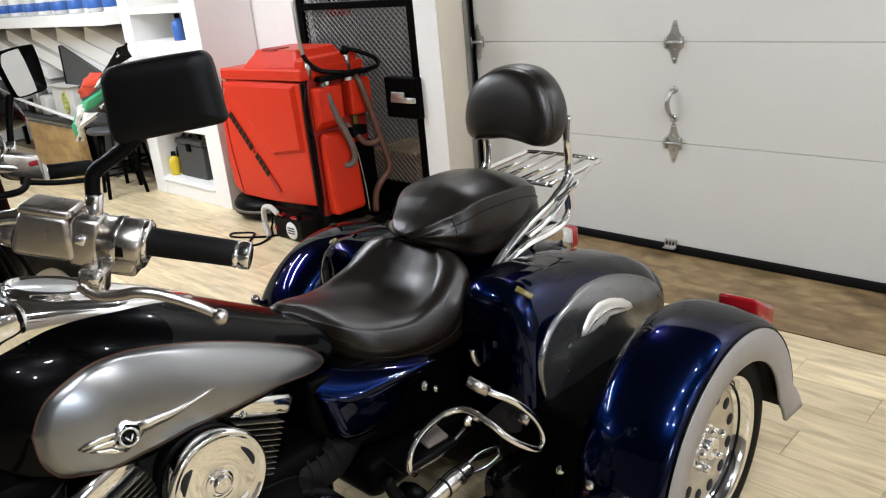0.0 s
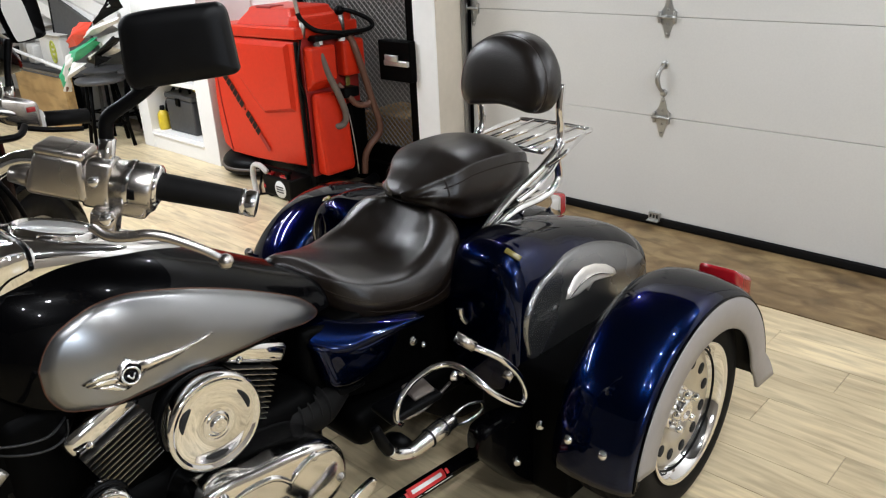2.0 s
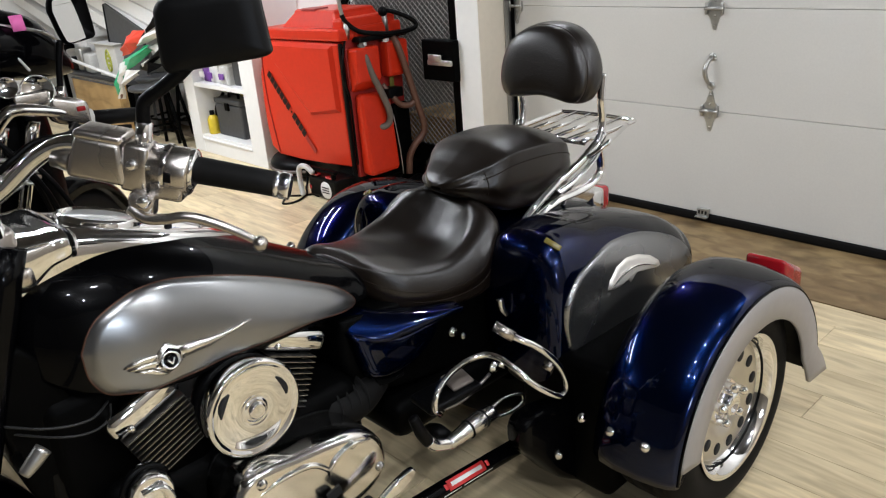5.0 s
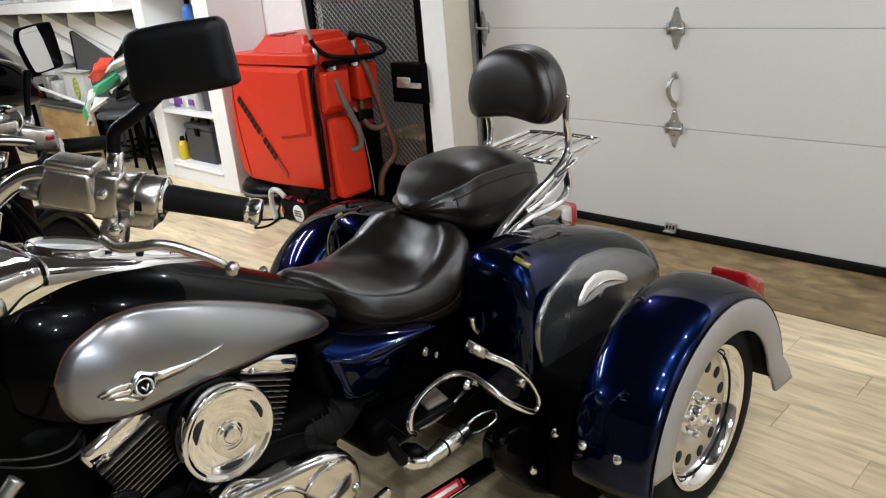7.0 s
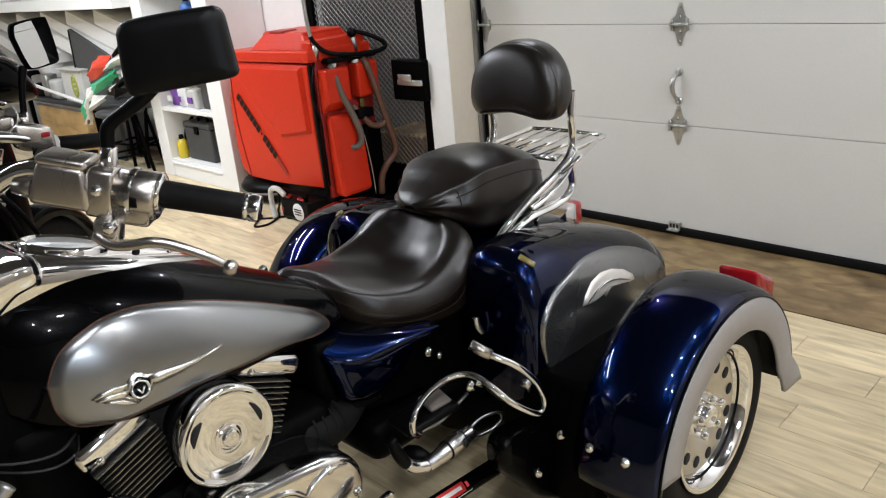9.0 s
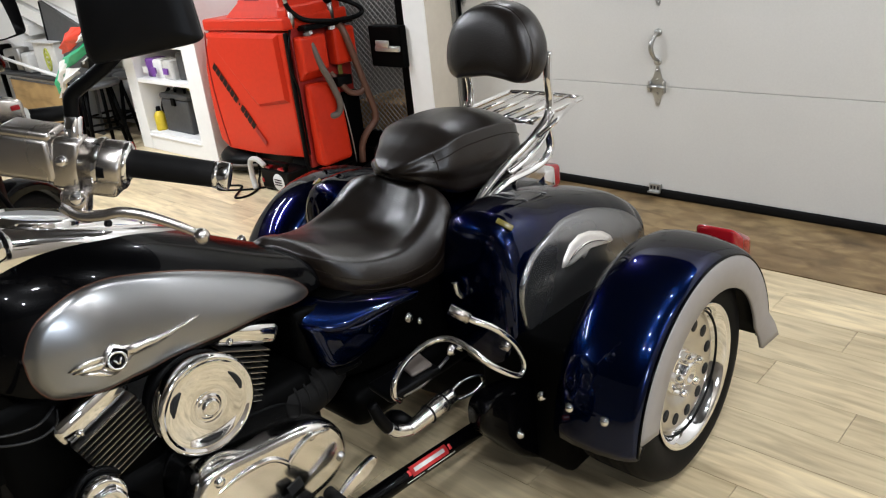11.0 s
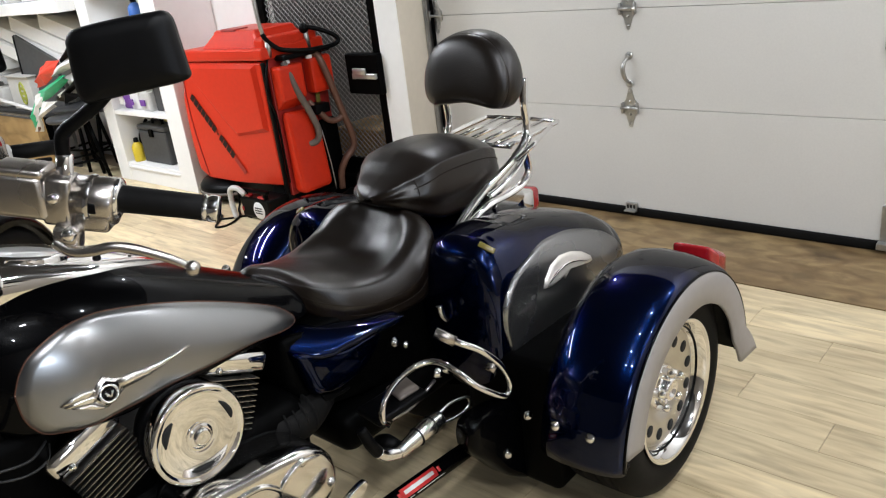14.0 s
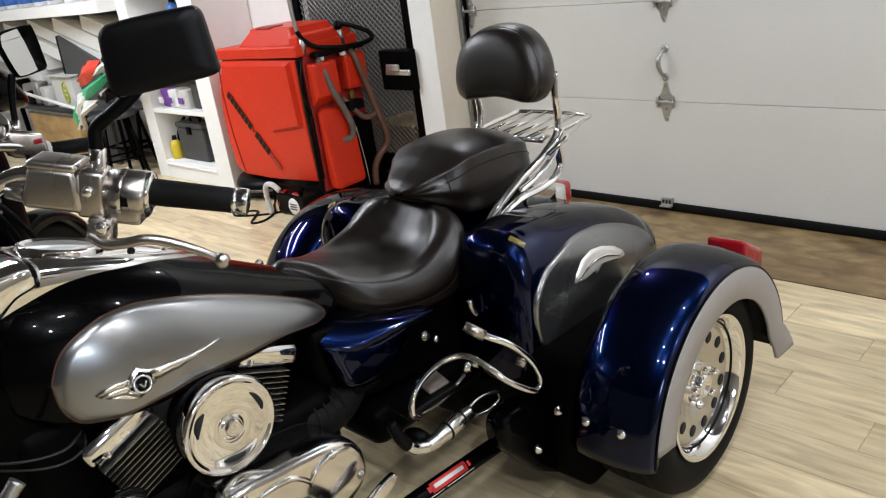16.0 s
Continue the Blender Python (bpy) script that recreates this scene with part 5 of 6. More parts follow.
mirror = part("mirror", skin([mirror_ring(d, k) for d, k in ((-0.014, 0.94), (-0.012, 1.0), (0.004, 1.0), (0.013, 0.97), (0.020, 0.88), (0.024, 0.6), (0.025, 0.1))]), MIRROR_BACK, trike, "black rectangular rear-view mirror")
part("mirror_glass", skin([mirror_ring(d, k) for d, k in ((-0.013, 0.9), (-0.016, 0.9), (-0.016, 0.1))]), CHROME, mirror)
for s in (-1,):
    rs2 = part("mirror_stem", tube([(-0.40, -1.36, 1.13), (-0.41, -1.36, 1.2), (-0.43, -1.35, 1.26)], 0.010, 4, 12), BLACK, trike)
    part("mirror_glass", moved(box(-0.09, 0.09, -0.015, 0.015, -0.055, 0.055, 0.012, 3), pose(-0.46, -1.34, 1.31, 0, 0, 0)), BLACK, rs2)


# ---- the floor scrubber ----
scrub = thing("floor_scrubber", "red walk-behind floor scrubber parked against the wall", "floor scrubber")


def front_outline(y, k):
    """The long side of the tank, its left end bowed, at depth y and inset k."""
    pts = [(-2.10, 0.88), (-2.11, 0.60), (-2.105, 0.40), (-2.10, 0.185), (-2.30, 0.17), (-2.60, 0.155), (-2.86, 0.155), (-2.945, 0.20), (-2.965, 0.34), (-2.965, 0.50), (-2.95, 0.66), (-2.90, 0.78), (-2.84, 0.88), (-2.5, 0.88)]
    c = Vector((-2.5, 0, 0.53))
    return [Vector((c.x + (x - c.x) * (1 - k), y, c.z + (z - c.z) * (1 - k))) for x, z in pts]


body = part("body", skin([front_outline(1.0, 0.04), front_outline(1.0, 0.03), front_outline(1.004, 0.01), front_outline(1.015, 0), front_outline(1.41, 0), front_outline(1.425, 0.03)]), RED, scrub, "moulded red plastic tank", smooth=False)
part("relief", skin([[Vector((x, 0.999 - d, z)) for x, z in ((-2.86 + d, 0.865 - d), (-2.15 - d, 0.87 - d), (-2.14 - d, 0.50 + d), (-2.44 + d, 0.455 + d), (-2.50 + d, 0.50 + d))] for d in (0, 0.020)]), RED, body, smooth=False)
part("relief", box(-2.42, -2.16, 0.986, 0.998, 0.535, 0.548, 0.004), RED, body, smooth=False)
part("edge_seam", tube([(-2.87, 0.998, 0.87), (-2.905, 0.998, 0.70), (-2.90, 0.998, 0.45), (-2.85, 0.998, 0.17)], 0.004, 6, 6), DARK_AND_SHADED_RED, body)
# the maker's name as plain bars, one for each letter
name_from, name_to = Vector((-2.845, 0.993, 0.675)), Vector((-2.52, 0.993, 0.32))
step_d = (name_to - name_from) / 12
cross = Vector((step_d.z, 0, -step_d.x)).normalized() * 0.022
for i in list(range(7)) + [7.3] + list(range(8, 12)):
    short = 0.3 if i == 7.3 else 0.84
    a, b = name_from + step_d * i, name_from + step_d * (i + short)
    n = cross * (0.3 if i == 7.3 else 1)
    q = [a - n, b - n, b + n, a + n]
    part("print_bar", skin([q, [v + Vector((0, -0.0015, 0)) for v in q]]), PRINT, body, smooth=False)
a, b = name_to + step_d * 0.2, name_to + step_d * 3.0
q = [a - cross * 0.7, b - cross * 0.7, b + cross * 0.7, a + cross * 0.7]
part("print_bar", skin([q, [v + Vector((0, -0.0015, 0)) for v in q]]), DARK_AND_SHADED_RED, body, smooth=False)
lid = part("lid", sculpt(box(-2.86, -2.06, 0.985, 1.43, 0.88, 0.945, 0.012), lambda p: (0, 0, 0.012 * (p.x + 2.86) / 0.8)), RED, scrub, "red lid rim", smooth=False)
part("dome", sculpt(box(-2.68, -2.12, 1.03, 1.38, 0.93, 1.045, 0.02), lambda p: ((0.10 * (1 if p.x < -2.4 else -0.6), 0.03 * (1 if p.y < 1.2 else -1), 0) if p.z > 0.99 else (0, 0, 0))), RED, lid, "sloped red tank top", smooth=False)
# flat patch; the recess shade is only its darker red
part("recess", sculpt(box(-2.50, -2.36, 1.06, 1.16, 1.037, 1.052, 0.006), lambda p: (0, 0, 0)), DARK_AND_SHADED_RED, lid, smooth=False)
part("dome", box(-2.16, -2.07, 1.02, 1.40, 0.94, 1.005, 0.015), RED, lid, smooth=False)
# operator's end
# panel in darker red, which paints the shade on this end
back = part("end_panel", box(-2.098, -2.075, 1.03, 1.42, 0.12, 0.90, 0.008), DARK_AND_SHADED_RED, scrub, smooth=False)
part("edge_strip", box(-2.10, -2.078, 0.998, 1.02, 0.14, 0.88, 0.005), BLACK, scrub, smooth=False)
part("solution_tank", sculpt(box(-2.08, -1.99, 1.035, 1.20, 0.61, 0.85, 0.015), lambda p: (0, 0, 0.05 if p.z < 0.7 and p.x > -2.03 else 0)), RED, scrub, smooth=False)
part("solution_tank", box(-2.08, -2.0, 1.26, 1.42, 0.66, 0.86, 0.02), RED, scrub, smooth=False)
part("lower_tank", sculpt(box(-2.08, -2.01, 1.05, 1.27, 0.13, 0.60, 0.03, 3), lambda p: (0.03 if p.z < 0.3 and p.x > -2.04 else 0, 0, -0.10 * (p.y - 1.06) if p.z > 0.4 else 0)), RED, scrub, smooth=False)
part("battery_bay", box(-2.075, -2.02, 1.285, 1.41, 0.13, 0.50, 0.02), MATTE_BLACK, scrub, smooth=False)
for y in (1.12, 1.28):
    part("cap", revolve([(0, 0.02), (0.03, 0.02), (0.034, 0.015), (0.034, 0)], (-2.03, y, 0.855), (0, 0, 1), 14), PAPER, scrub)
handle = part("handle", tube([(-2.06, 1.02, 1.03), (-2.055, 1.045, 0.985), (-2.03, 1.10, 0.935), (-2.0, 1.18, 0.915), (-1.98, 1.30, 0.90), (-1.965, 1.42, 0.905), (-1.96, 1.455, 0.93), (-1.98, 1.42, 0.97), (-2.03, 1.33, 1.015), (-2.06, 1.30, 1.01)], 0.013, 6, 12), BLACK, scrub, "black steering handle")
part("handle_pole", tube([(-2.06, 1.008, 1.30), (-2.06, 1.012, 1.107), (-2.06, 1.032, 1.002), (-2.06, 1.06, 0.95)], 0.011, 4, 10), DULL_STEEL, handle, "bare steel pole")
part("handle_post", tube([(-2.075, 1.05, 0.90), (-2.06, 1.045, 0.985)], 0.016, 1, 12), DULL_STEEL, handle)
part("handle_post", tube([(-2.075, 1.33, 0.88), (-2.06, 1.31, 1.01)], 0.016, 1, 12), DULL_STEEL, handle)
part("grip", ball((-2.06, 1.305, 1.015), 0.028), BLACK, handle)
part("control_bar", box(-2.08, -2.0, 1.08, 1.42, 0.875, 0.905, 0.008), BLACK, scrub, smooth=False)
part("suction_hose", tube([(-2.03, 1.10, 0.865), (-2.005, 1.105, 0.80), (-1.99, 1.13, 0.70), (-1.98, 1.18, 0.58), (-1.975, 1.215, 0.47), (-1.985, 1.205, 0.41), (-2.01, 1.165, 0.40), (-2.05, 1.14, 0.44), (-2.07, 1.13, 0.47)], 0.019, 6, 14), GREY, scrub, "ribbed grey suction hose")
part("drain_hose", tube([(-2.02, 1.32, 0.88), (-1.985, 1.33, 0.82), (-1.965, 1.36, 0.68), (-1.955, 1.40, 0.52), (-1.945, 1.435, 0.38), (-1.95, 1.43, 0.31), (-1.97, 1.375, 0.25), (-1.99, 1.345, 0.18), (-2.0, 1.34, 0.08)], 0.020, 6, 14), BROWN, scrub, "brown drain hose")
part("drain_hose", tube([(-2.05, 1.24, 0.62), (-2.0, 1.27, 0.55), (-1.985, 1.31, 0.50), (-1.97, 1.37, 0.49), (-1.96, 1.40, 0.52)], 0.017, 6, 12), BROWN, scrub)
part("hose_bracket", box(-2.08, -1.985, 1.23, 1.34, 0.545, 0.60, 0.008), BLACK, scrub)
part("valve", revolve([(-0.02, 0.0), (-0.02, 0.03), (0.02, 0.03), (0.03, 0.018), (0.03, 0)], (-2.05, 1.15, 0.51), (1, 0, 0), 16), BLACK, scrub)
part("valve", box(-2.07, -2.02, 1.19, 1.26, 0.50, 0.57, 0.01), BLACK, scrub)
part("tag", box(-2.055, -2.05, 1.30, 1.33, 0.58, 0.68, 0.002), AMBER, scrub)
part("cord", tube([(-2.08, 1.04, 0.90), (-2.06, 0.995, 0.80), (-2.06, 0.985, 0.70), (-2.07, 1.02, 0.58), (-2.08, 1.03, 0.45), (-2.08, 1.03, 0.20)], 0.006, 6, 8), BLACK, scrub)
part("brush_deck", revolve([(0.03, 0.0), (0.03, 0.24), (0.045, 0.262), (0.10, 0.262), (0.125, 0.24), (0.15, 0.12), (0.15, 0)], (-2.82, 1.20, 0), (0, 0, 1), 40), BLACK, scrub, "black round brush deck")
part("bumper", revolve([(0.062, 0.262), (0.062, 0.270), (0.078, 0.270), (0.078, 0.262)], (-2.82, 1.20, 0), (0, 0, 1), 40), GREY, scrub)
part("chassis", box(-2.75, -2.10, 1.06, 1.38, 0.06, 0.17, 0.015), BLACK, scrub)
for y in (1.06, 1.38):
    part("wheel", revolve([(-0.02, 0.0), (-0.02, 0.08), (-0.015, 0.09), (0.015, 0.09), (0.02, 0.08), (0.02, 0.0)], (-2.2, y, 0.09), (0, 1, 0), 24), RUBBER, scrub)
part("squeegee", tube([(-1.98, 1.06, 0.04), (-1.92, 1.22, 0.04), (-1.98, 1.40, 0.04)], 0.032, 6, 10), BLACK, scrub)
part("lift_wire", tube([(-2.0, 1.26, 0.45), (-1.98, 1.27, 0.25), (-1.97, 1.27, 0.10)], 0.003, 3, 6), ZINC, scrub)

# ---- battery charger and its leads ----
charger = thing("battery_charger", "black and red battery charger with a white label on the floor", "battery charger")
part("case", box(-2.37, -2.10, 0.87, 1.02, 0.012, 0.135, 0.012), BLACK, charger, smooth=False)
part("top_rail", box(-2.36, -2.11, 0.875, 0.90, 0.165, 0.185, 0.006), MATTE_BLACK, charger, smooth=False)
for x in (-2.33, -2.14):
    part("foot", box(x - 0.012, x + 0.012, 0.875, 0.90, 0.135, 0.168, 0.003), MATTE_BLACK, charger, smooth=False)
    part("foot", box(x - 0.02, x + 0.02, 0.88, 1.0, 0.0, 0.013, 0.003), RUBBER, charger, smooth=False)
for x in (-2.31, -2.17):
    part("red_button", box(x - 0.03, x + 0.03, 0.872, 0.905, 0.135, 0.150, 0.004), LENS_RED, charger)
part("label_oval", revolve([(0, 0.0), (0.002, 0.05), (0.0, 0.052)], (-2.20, 0.869, 0.065), (0, -1, 0), 28), PAPER, charger)
for z in (0.05, 0.065, 0.08):
    part("print_bar", box(-2.235, -2.17, 0.8655, 0.8675, z - 0.003, z + 0.003), PRINT, charger, smooth=False)
part("red_mark", box(-2.36, -2.34, 0.864, 0.869, 0.05, 0.075, 0.002), LENS_RED, charger)
lead = thing("charger_lead", "coiled pale grey lead hanging off the charger", "cable")
part("lead", tube([(-2.30, 0.86, 0.155), (-2.35, 0.85, 0.19), (-2.42, 0.85, 0.17), (-2.43, 0.85, 0.08), (-2.40, 0.84, 0.006)], 0.016, 6, 10), PALE, lead)
lead2 = thing("power_cord", "thin black power cord lying on the floor", "cable")
part("cord", tube([(-2.36, 0.90, 0.006), (-2.45, 0.80, 0.006), (-2.60, 0.72, 0.006), (-2.66, 0.76, 0.006), (-2.55, 0.83, 0.006), (-2.48, 0.78, 0.006), (-2.38, 0.68, 0.006), (-2.34, 0.74, 0.006), (-2.40, 0.86, 0.006), (-2.52, 0.94, 0.006), (-2.62, 1.02, 0.01), (-2.60, 1.02, 0.15)], 0.0065, 8, 8), BLACK, lead2)

# ---- white shelf unit ----
unit = thing("shelf_unit", "white built-in shelf unit with open compartments", "shelf")
part("side", box(-4.15, -4.00, 1.05, 1.45, 0.0, 2.3, 0.004), WHITE, unit, smooth=False)
part("side", box(-3.30, -3.12, 1.05, 1.45, 0.0, 2.3, 0.004), WHITE, unit, smooth=False)
part("plinth", box(-4.00, -3.30, 1.055, 1.45, 0.0, 0.135, 0.003), WHITE, unit, smooth=False)
part("shelf", box(-4.00, -3.30, 1.055, 1.45, 0.49, 0.52, 0.003), WHITE, unit, smooth=False)
part("front_panel", box(-4.00, -3.30, 1.055, 1.45, 0.74, 1.09, 0.003), WHITE, unit, smooth=False)
part("shelf", box(-4.00, -3.30, 1.055, 1.45, 1.27, 1.31, 0.003), WHITE, unit, smooth=False)
part("back", box(-4.00, -3.30, 1.435, 1.449, 0.135, 2.3), CREAM, unit, smooth=False)
part("lip", box(-4.0, -3.30, 1.043, 1.056, 0.10, 0.115, 0.003), WHITE, unit, smooth=False)
tb = thing("tool_case", "dark grey plastic tool case on the low shelf", "tool case")
part("case", sculpt(box(-3.86, -3.50, 1.12, 1.36, 0.136, 0.37, 0.012), lambda p: (0, 0, 0)), TOOLGREY, tb, smooth=False)
part("lid", box(-3.865, -3.495, 1.115, 1.365, 0.372, 0.41, 0.012), TOOLGREY, tb, smooth=False)
part("handle", tube([(-3.74, 1.18, 0.41), (-3.73, 1.18, 0.44), (-3.62, 1.18, 0.44), (-3.61, 1.18, 0.41)], 0.010, 4, 8), BLACK, tb)
part("catch", box(-3.70, -3.65, 1.105, 1.12, 0.33, 0.385, 0.004), MATTE_BLACK, tb, smooth=False)


def bottle(name, x, y, z, r, h, body_mat, cap_mat, label):
    b = thing(name, label, "bottle")
    part("body", revolve([(0, 0.0), (0, r * 0.92), (0.008, r), (h * 0.62, r), (h * 0.74, r * 0.75), (h * 0.82, r * 0.4), (h * 0.84, r * 0.4), (h * 0.84, 0.0)], (x, y, z), (0, 0, 1), 18), body_mat, b)
    part("cap", revolve([(h * 0.82, r * 0.45), (h * 0.98, r * 0.42), (h, r * 0.3), (h, 0)], (x, y, z), (0, 0, 1), 14), cap_mat, b)
    return b


bottle("spray_bottle", -3.93, 1.12, 0.136, 0.04, 0.17, YELLOW, BLACK, "yellow bottle with a black cap on the shelf")
loop = thing("black_strap", "black looped hose behind the yellow bottle", "hose")
part("hose", tube([(-3.93, 1.16, 0.145), (-3.95, 1.17, 0.30), (-3.90, 1.19, 0.38), (-3.86, 1.2, 0.424)], 0.012, 6, 10), BLACK, loop)
yb = thing("yellow_drill_case", "yellow tool lying on the grey case", "tool")
part("case", box(-3.66, -3.50, 1.22, 1.34, 0.411, 0.475, 0.015), YELLOW, yb)
part("trim", box(-3.60, -3.57, 1.215, 1.345, 0.413, 0.478, 0.008), BLACK, yb)
for x, c, nm, lb in ((-3.90, PURPLE, "purple_box", "purple and white packet on the shelf"), (-3.78, PAPER, "white_packet", "crumpled white packet on the shelf"), (-3.62, PALE, "grey_packet", "pale grey packet on the shelf")):
    pk = thing(nm, lb, "packet")
    part("packet", sculpt(box(x - 0.06, x + 0.06, 1.10, 1.22, 0.521, 0.65, 0.012), lambda p: (0.02 * math.sin(p.z * 40), 0.015 * math.sin(p.x * 60), 0)), c, pk, smooth=False)
    part("print", box(x - 0.03, x + 0.03, 1.078, 1.086, 0.56, 0.60), PURPLE if c != PURPLE else PAPER, pk, smooth=False)
dk = thing("dark_bin", "dark grey bin on the shelf", "bin")
part("bin", box(-3.52, -3.36, 1.12, 1.34, 0.521, 0.70, 0.01), TOOLGREY, dk, smooth=False)
bottle("blue_bottle", -3.52, 1.14, 1.091, 0.045, 0.17, BLUE_PLASTIC, BLACK, "blue bottle in the upper compartment")
bottle("yellow_bottle", -3.44, 1.22, 1.091, 0.05, 0.16, YELLOW, BLACK, "yellow bottle in the upper compartment")

# ---- long shelf with its slanted boards and goods ----
rackt = thing("wall_shelf", "long white wall shelf on slanted white boards", "shelf")
part("board", box(-8.0, -4.155, 0.92, 1.45, 1.215, 1.30, 0.004), WHITE, rackt, smooth=False)
part("upright", box(-8.0, -7.9, 0.95, 1.45, 0.0, 1.215, 0.004), WHITE, rackt, smooth=False)
for x0, z0, x1, z1, w in ((-8.1, 1.20, -6.1, 0.72, 0.10), (-7.4, 1.20, -5.9, 0.85, 0.09), (-6.65, 1.19, -4.95, 0.80, 0.10), (-6.05, 1.20, -4.75, 0.89, 0.10), (-5.5, 1.20, -4.35, 0.93, 0.11), (-4.95, 1.20, -4.17, 1.02, 0.11)):
    d = Vector((x1 - x0, 0, z1 - z0)).normalized()
    n = Vector((-d.z, 0, d.x)) * w
    a, b = Vector((x0, 1.12, z0)), Vector((x1, 1.12, z1))
    part("slanted_board", skin([[q + Vector((0, y, 0)) for q in (a, b, b - n, a - n)] for y in (0, 0.28)]), WHITE, rackt, "slanted white board", smooth=False)
dp = thing("leaning_board", "dark grey board leaning against the wall", "board")
part("panel", skin([[Vector((x, y, z)) for x, z in ((-5.60, 0.0), (-4.90, 0.0), (-4.79, 0.86), (-5.43, 1.056), (-5.50, 0.45))] for y in (1.085, 1.11)]), DARKGREY, dp, smooth=False)
part("edge", tube([(-5.50, 1.085, 0.45), (-5.43, 1.085, 1.05)], 0.010, 1, 6), BLACK, dp)
for i in range(17):
    x = -7.6 + i * 0.205
    b = bottle("oil_bottle", x, 1.06 + 0.03 * (i % 3), 1.301, 0.055, 0.23, PAPER if i % 3 else PALE, BLUE_PLASTIC if i % 2 else PAPER, "white bottle with a blue label on the long shelf")
    b["group"] = "bottles on the long shelf"
    part("label", revolve([(0.03, 0.0555), (0.031, 0.0568), (0.095, 0.0568), (0.096, 0.0555)], (x, 1.06 + 0.03 * (i % 3), 1.301), (0, 0, 1), 18), BLUE_PLASTIC, b)
carton = thing("carton", "white cardboard carton with a yellow-green oval mark", "carton")
part("box", box(-5.66, -5.24, 1.02, 1.34, 0.46, 0.735, 0.006), CARD, carton, smooth=False)
part("flap", box(-5.68, -5.22, 0.99, 1.16, 0.735, 0.742, 0.002), CARD, carton, smooth=False)
part("oval_mark", moved(tube([(0.045 * math.cos(a), 0, 0.085 * math.sin(a)) for a in np.linspace(0, 2 * math.pi, 25)], 0.009, 1, 8), Matrix.Translation((-5.40, 1.017, 0.60))), OLIVE, carton)
for z in (0.56, 0.60, 0.64):
    part("mark_bar", box(-5.425, -5.375, 1.012, 1.02, z - 0.012, z + 0.012, 0.003), OLIVE, carton, smooth=False)
bench = thing("work_bench", "low cluttered bench under the long shelf", "bench")
part("top", box(-7.6, -5.0, 0.98, 1.36, 0.43, 0.46, 0.005), TOOLGREY, bench, smooth=False)
for x in (-7.5, -5.1):
    for y in (1.02, 1.32):
        part("leg", box(x - 0.02, x + 0.02, y - 0.02, y + 0.02, 0.0, 0.43, 0.003), MATTE_BLACK, bench, smooth=False)
random.seed(4)
for i in range(13):
    x = -7.3 + i * 0.115
    w, hh = random.uniform(0.05, 0.11), random.uniform(0.08, 0.28)
    c = thing("workshop_part", "dark greasy workshop part lying on the bench", "workshop part", "parts on the bench")
    part("piece", moved(box(-w, w, -0.06, 0.06, 0, hh, 0.02), pose(x, 1.10 + random.uniform(-0.05, 0.1), 0.461, 0, 0, random.uniform(-30, 30))), random.choice((BLACK, MATTE_BLACK, TOOLGREY, DULL_STEEL, PALE)), c)
rodt = thing("white_pole", "long white pole lying across the bench", "pole")
part("pole", tube([(-7.3, 0.94, 0.72), (-6.02, 0.95, 0.575), (-5.15, 0.96, 0.49)], 0.014, 1, 10), PAPER, rodt)
crate = thing("wooden_crate", "tan plywood crate standing on the floor", "crate")
part("front", box(-6.05, -5.05, 0.90, 0.92, 0.0, 0.43, 0.002), PINE, crate, smooth=False)
part("side", box(-5.07, -5.05, 0.92, 0.975, 0.0, 0.43, 0.002), PINE, crate, smooth=False)
part("back", box(-6.05, -5.07, 0.955, 0.975, 0.0, 0.42, 0.002), PINE, crate, smooth=False)
part("rim", box(-6.06, -5.05, 0.895, 0.925, 0.43, 0.438, 0.003), DARKGREY, crate, smooth=False)


def stool(x, y, turn):
    s = thing("stool", "black steel stool with a round dark seat", "stool", "stools by the shelf", at=(x, y, 0))
    s.rotation_euler = (0, 0, turn)
    part("seat", revolve([(0.47, 0.0), (0.47, 0.165), (0.478, 0.175), (0.495, 0.175), (0.505, 0.165), (0.505, 0.0)], (0, 0, 0), (0, 0, 1), 28), TOOLGREY, s, "round dark seat")
    for k in range(4):
        a = math.pi / 2 * k + 0.4
        c, d = math.cos(a), math.sin(a)
        part("leg", tube([(0.12 * c, 0.12 * d, 0.47), (0.19 * c, 0.19 * d, 0.0)], 0.014, 1, 8), MATTE_BLACK, s)
        e, f = math.cos(a + math.pi / 2), math.sin(a + math.pi / 2)
        part("brace", tube([(0.165 * c, 0.165 * d, 0.17), (0.165 * e, 0.165 * f, 0.17)], 0.009, 1, 8), MATTE_BLACK, s)
    return s


for x, y, a in ((-4.36, 0.90, 0.1), (-4.78, 1.14, 0.6), (-4.45, 1.27, 0.9)):
    stool(x, y, a)

# bright motocross plastics heaped on the stools
heap = thing("plastic_panels", "heap of red, green and white motorcycle plastics on the stools", "motorcycle parts")
random.seed(11)


def shard(outline, y, mat, bend=0.05):
    """A bent moulded panel with an outline of (x, z), standing about at y."""
    o = [Vector((x, 0, z)) for x, z in outline]
    o = [q for i in range(len(o)) for q in (o[i], o[i].lerp(o[(i + 1) % len(o)], 0.5))]
    c = sum(o, Vector()) / len(o)
    lift = [random.uniform(-0.5, 0.5) * bend for q in o]
    rings = [[c + (q - c) * k + Vector((0, y + f * k * k + d - bend * (1 - k), 0)) for q, f in zip(o, lift)] for k, d in ((0.05, 0), (0.45, 0), (1, 0), (1, 0.006), (0.45, 0.006), (0.05, 0.006))]
    part("shard", skin(rings), mat, heap, smooth=False)


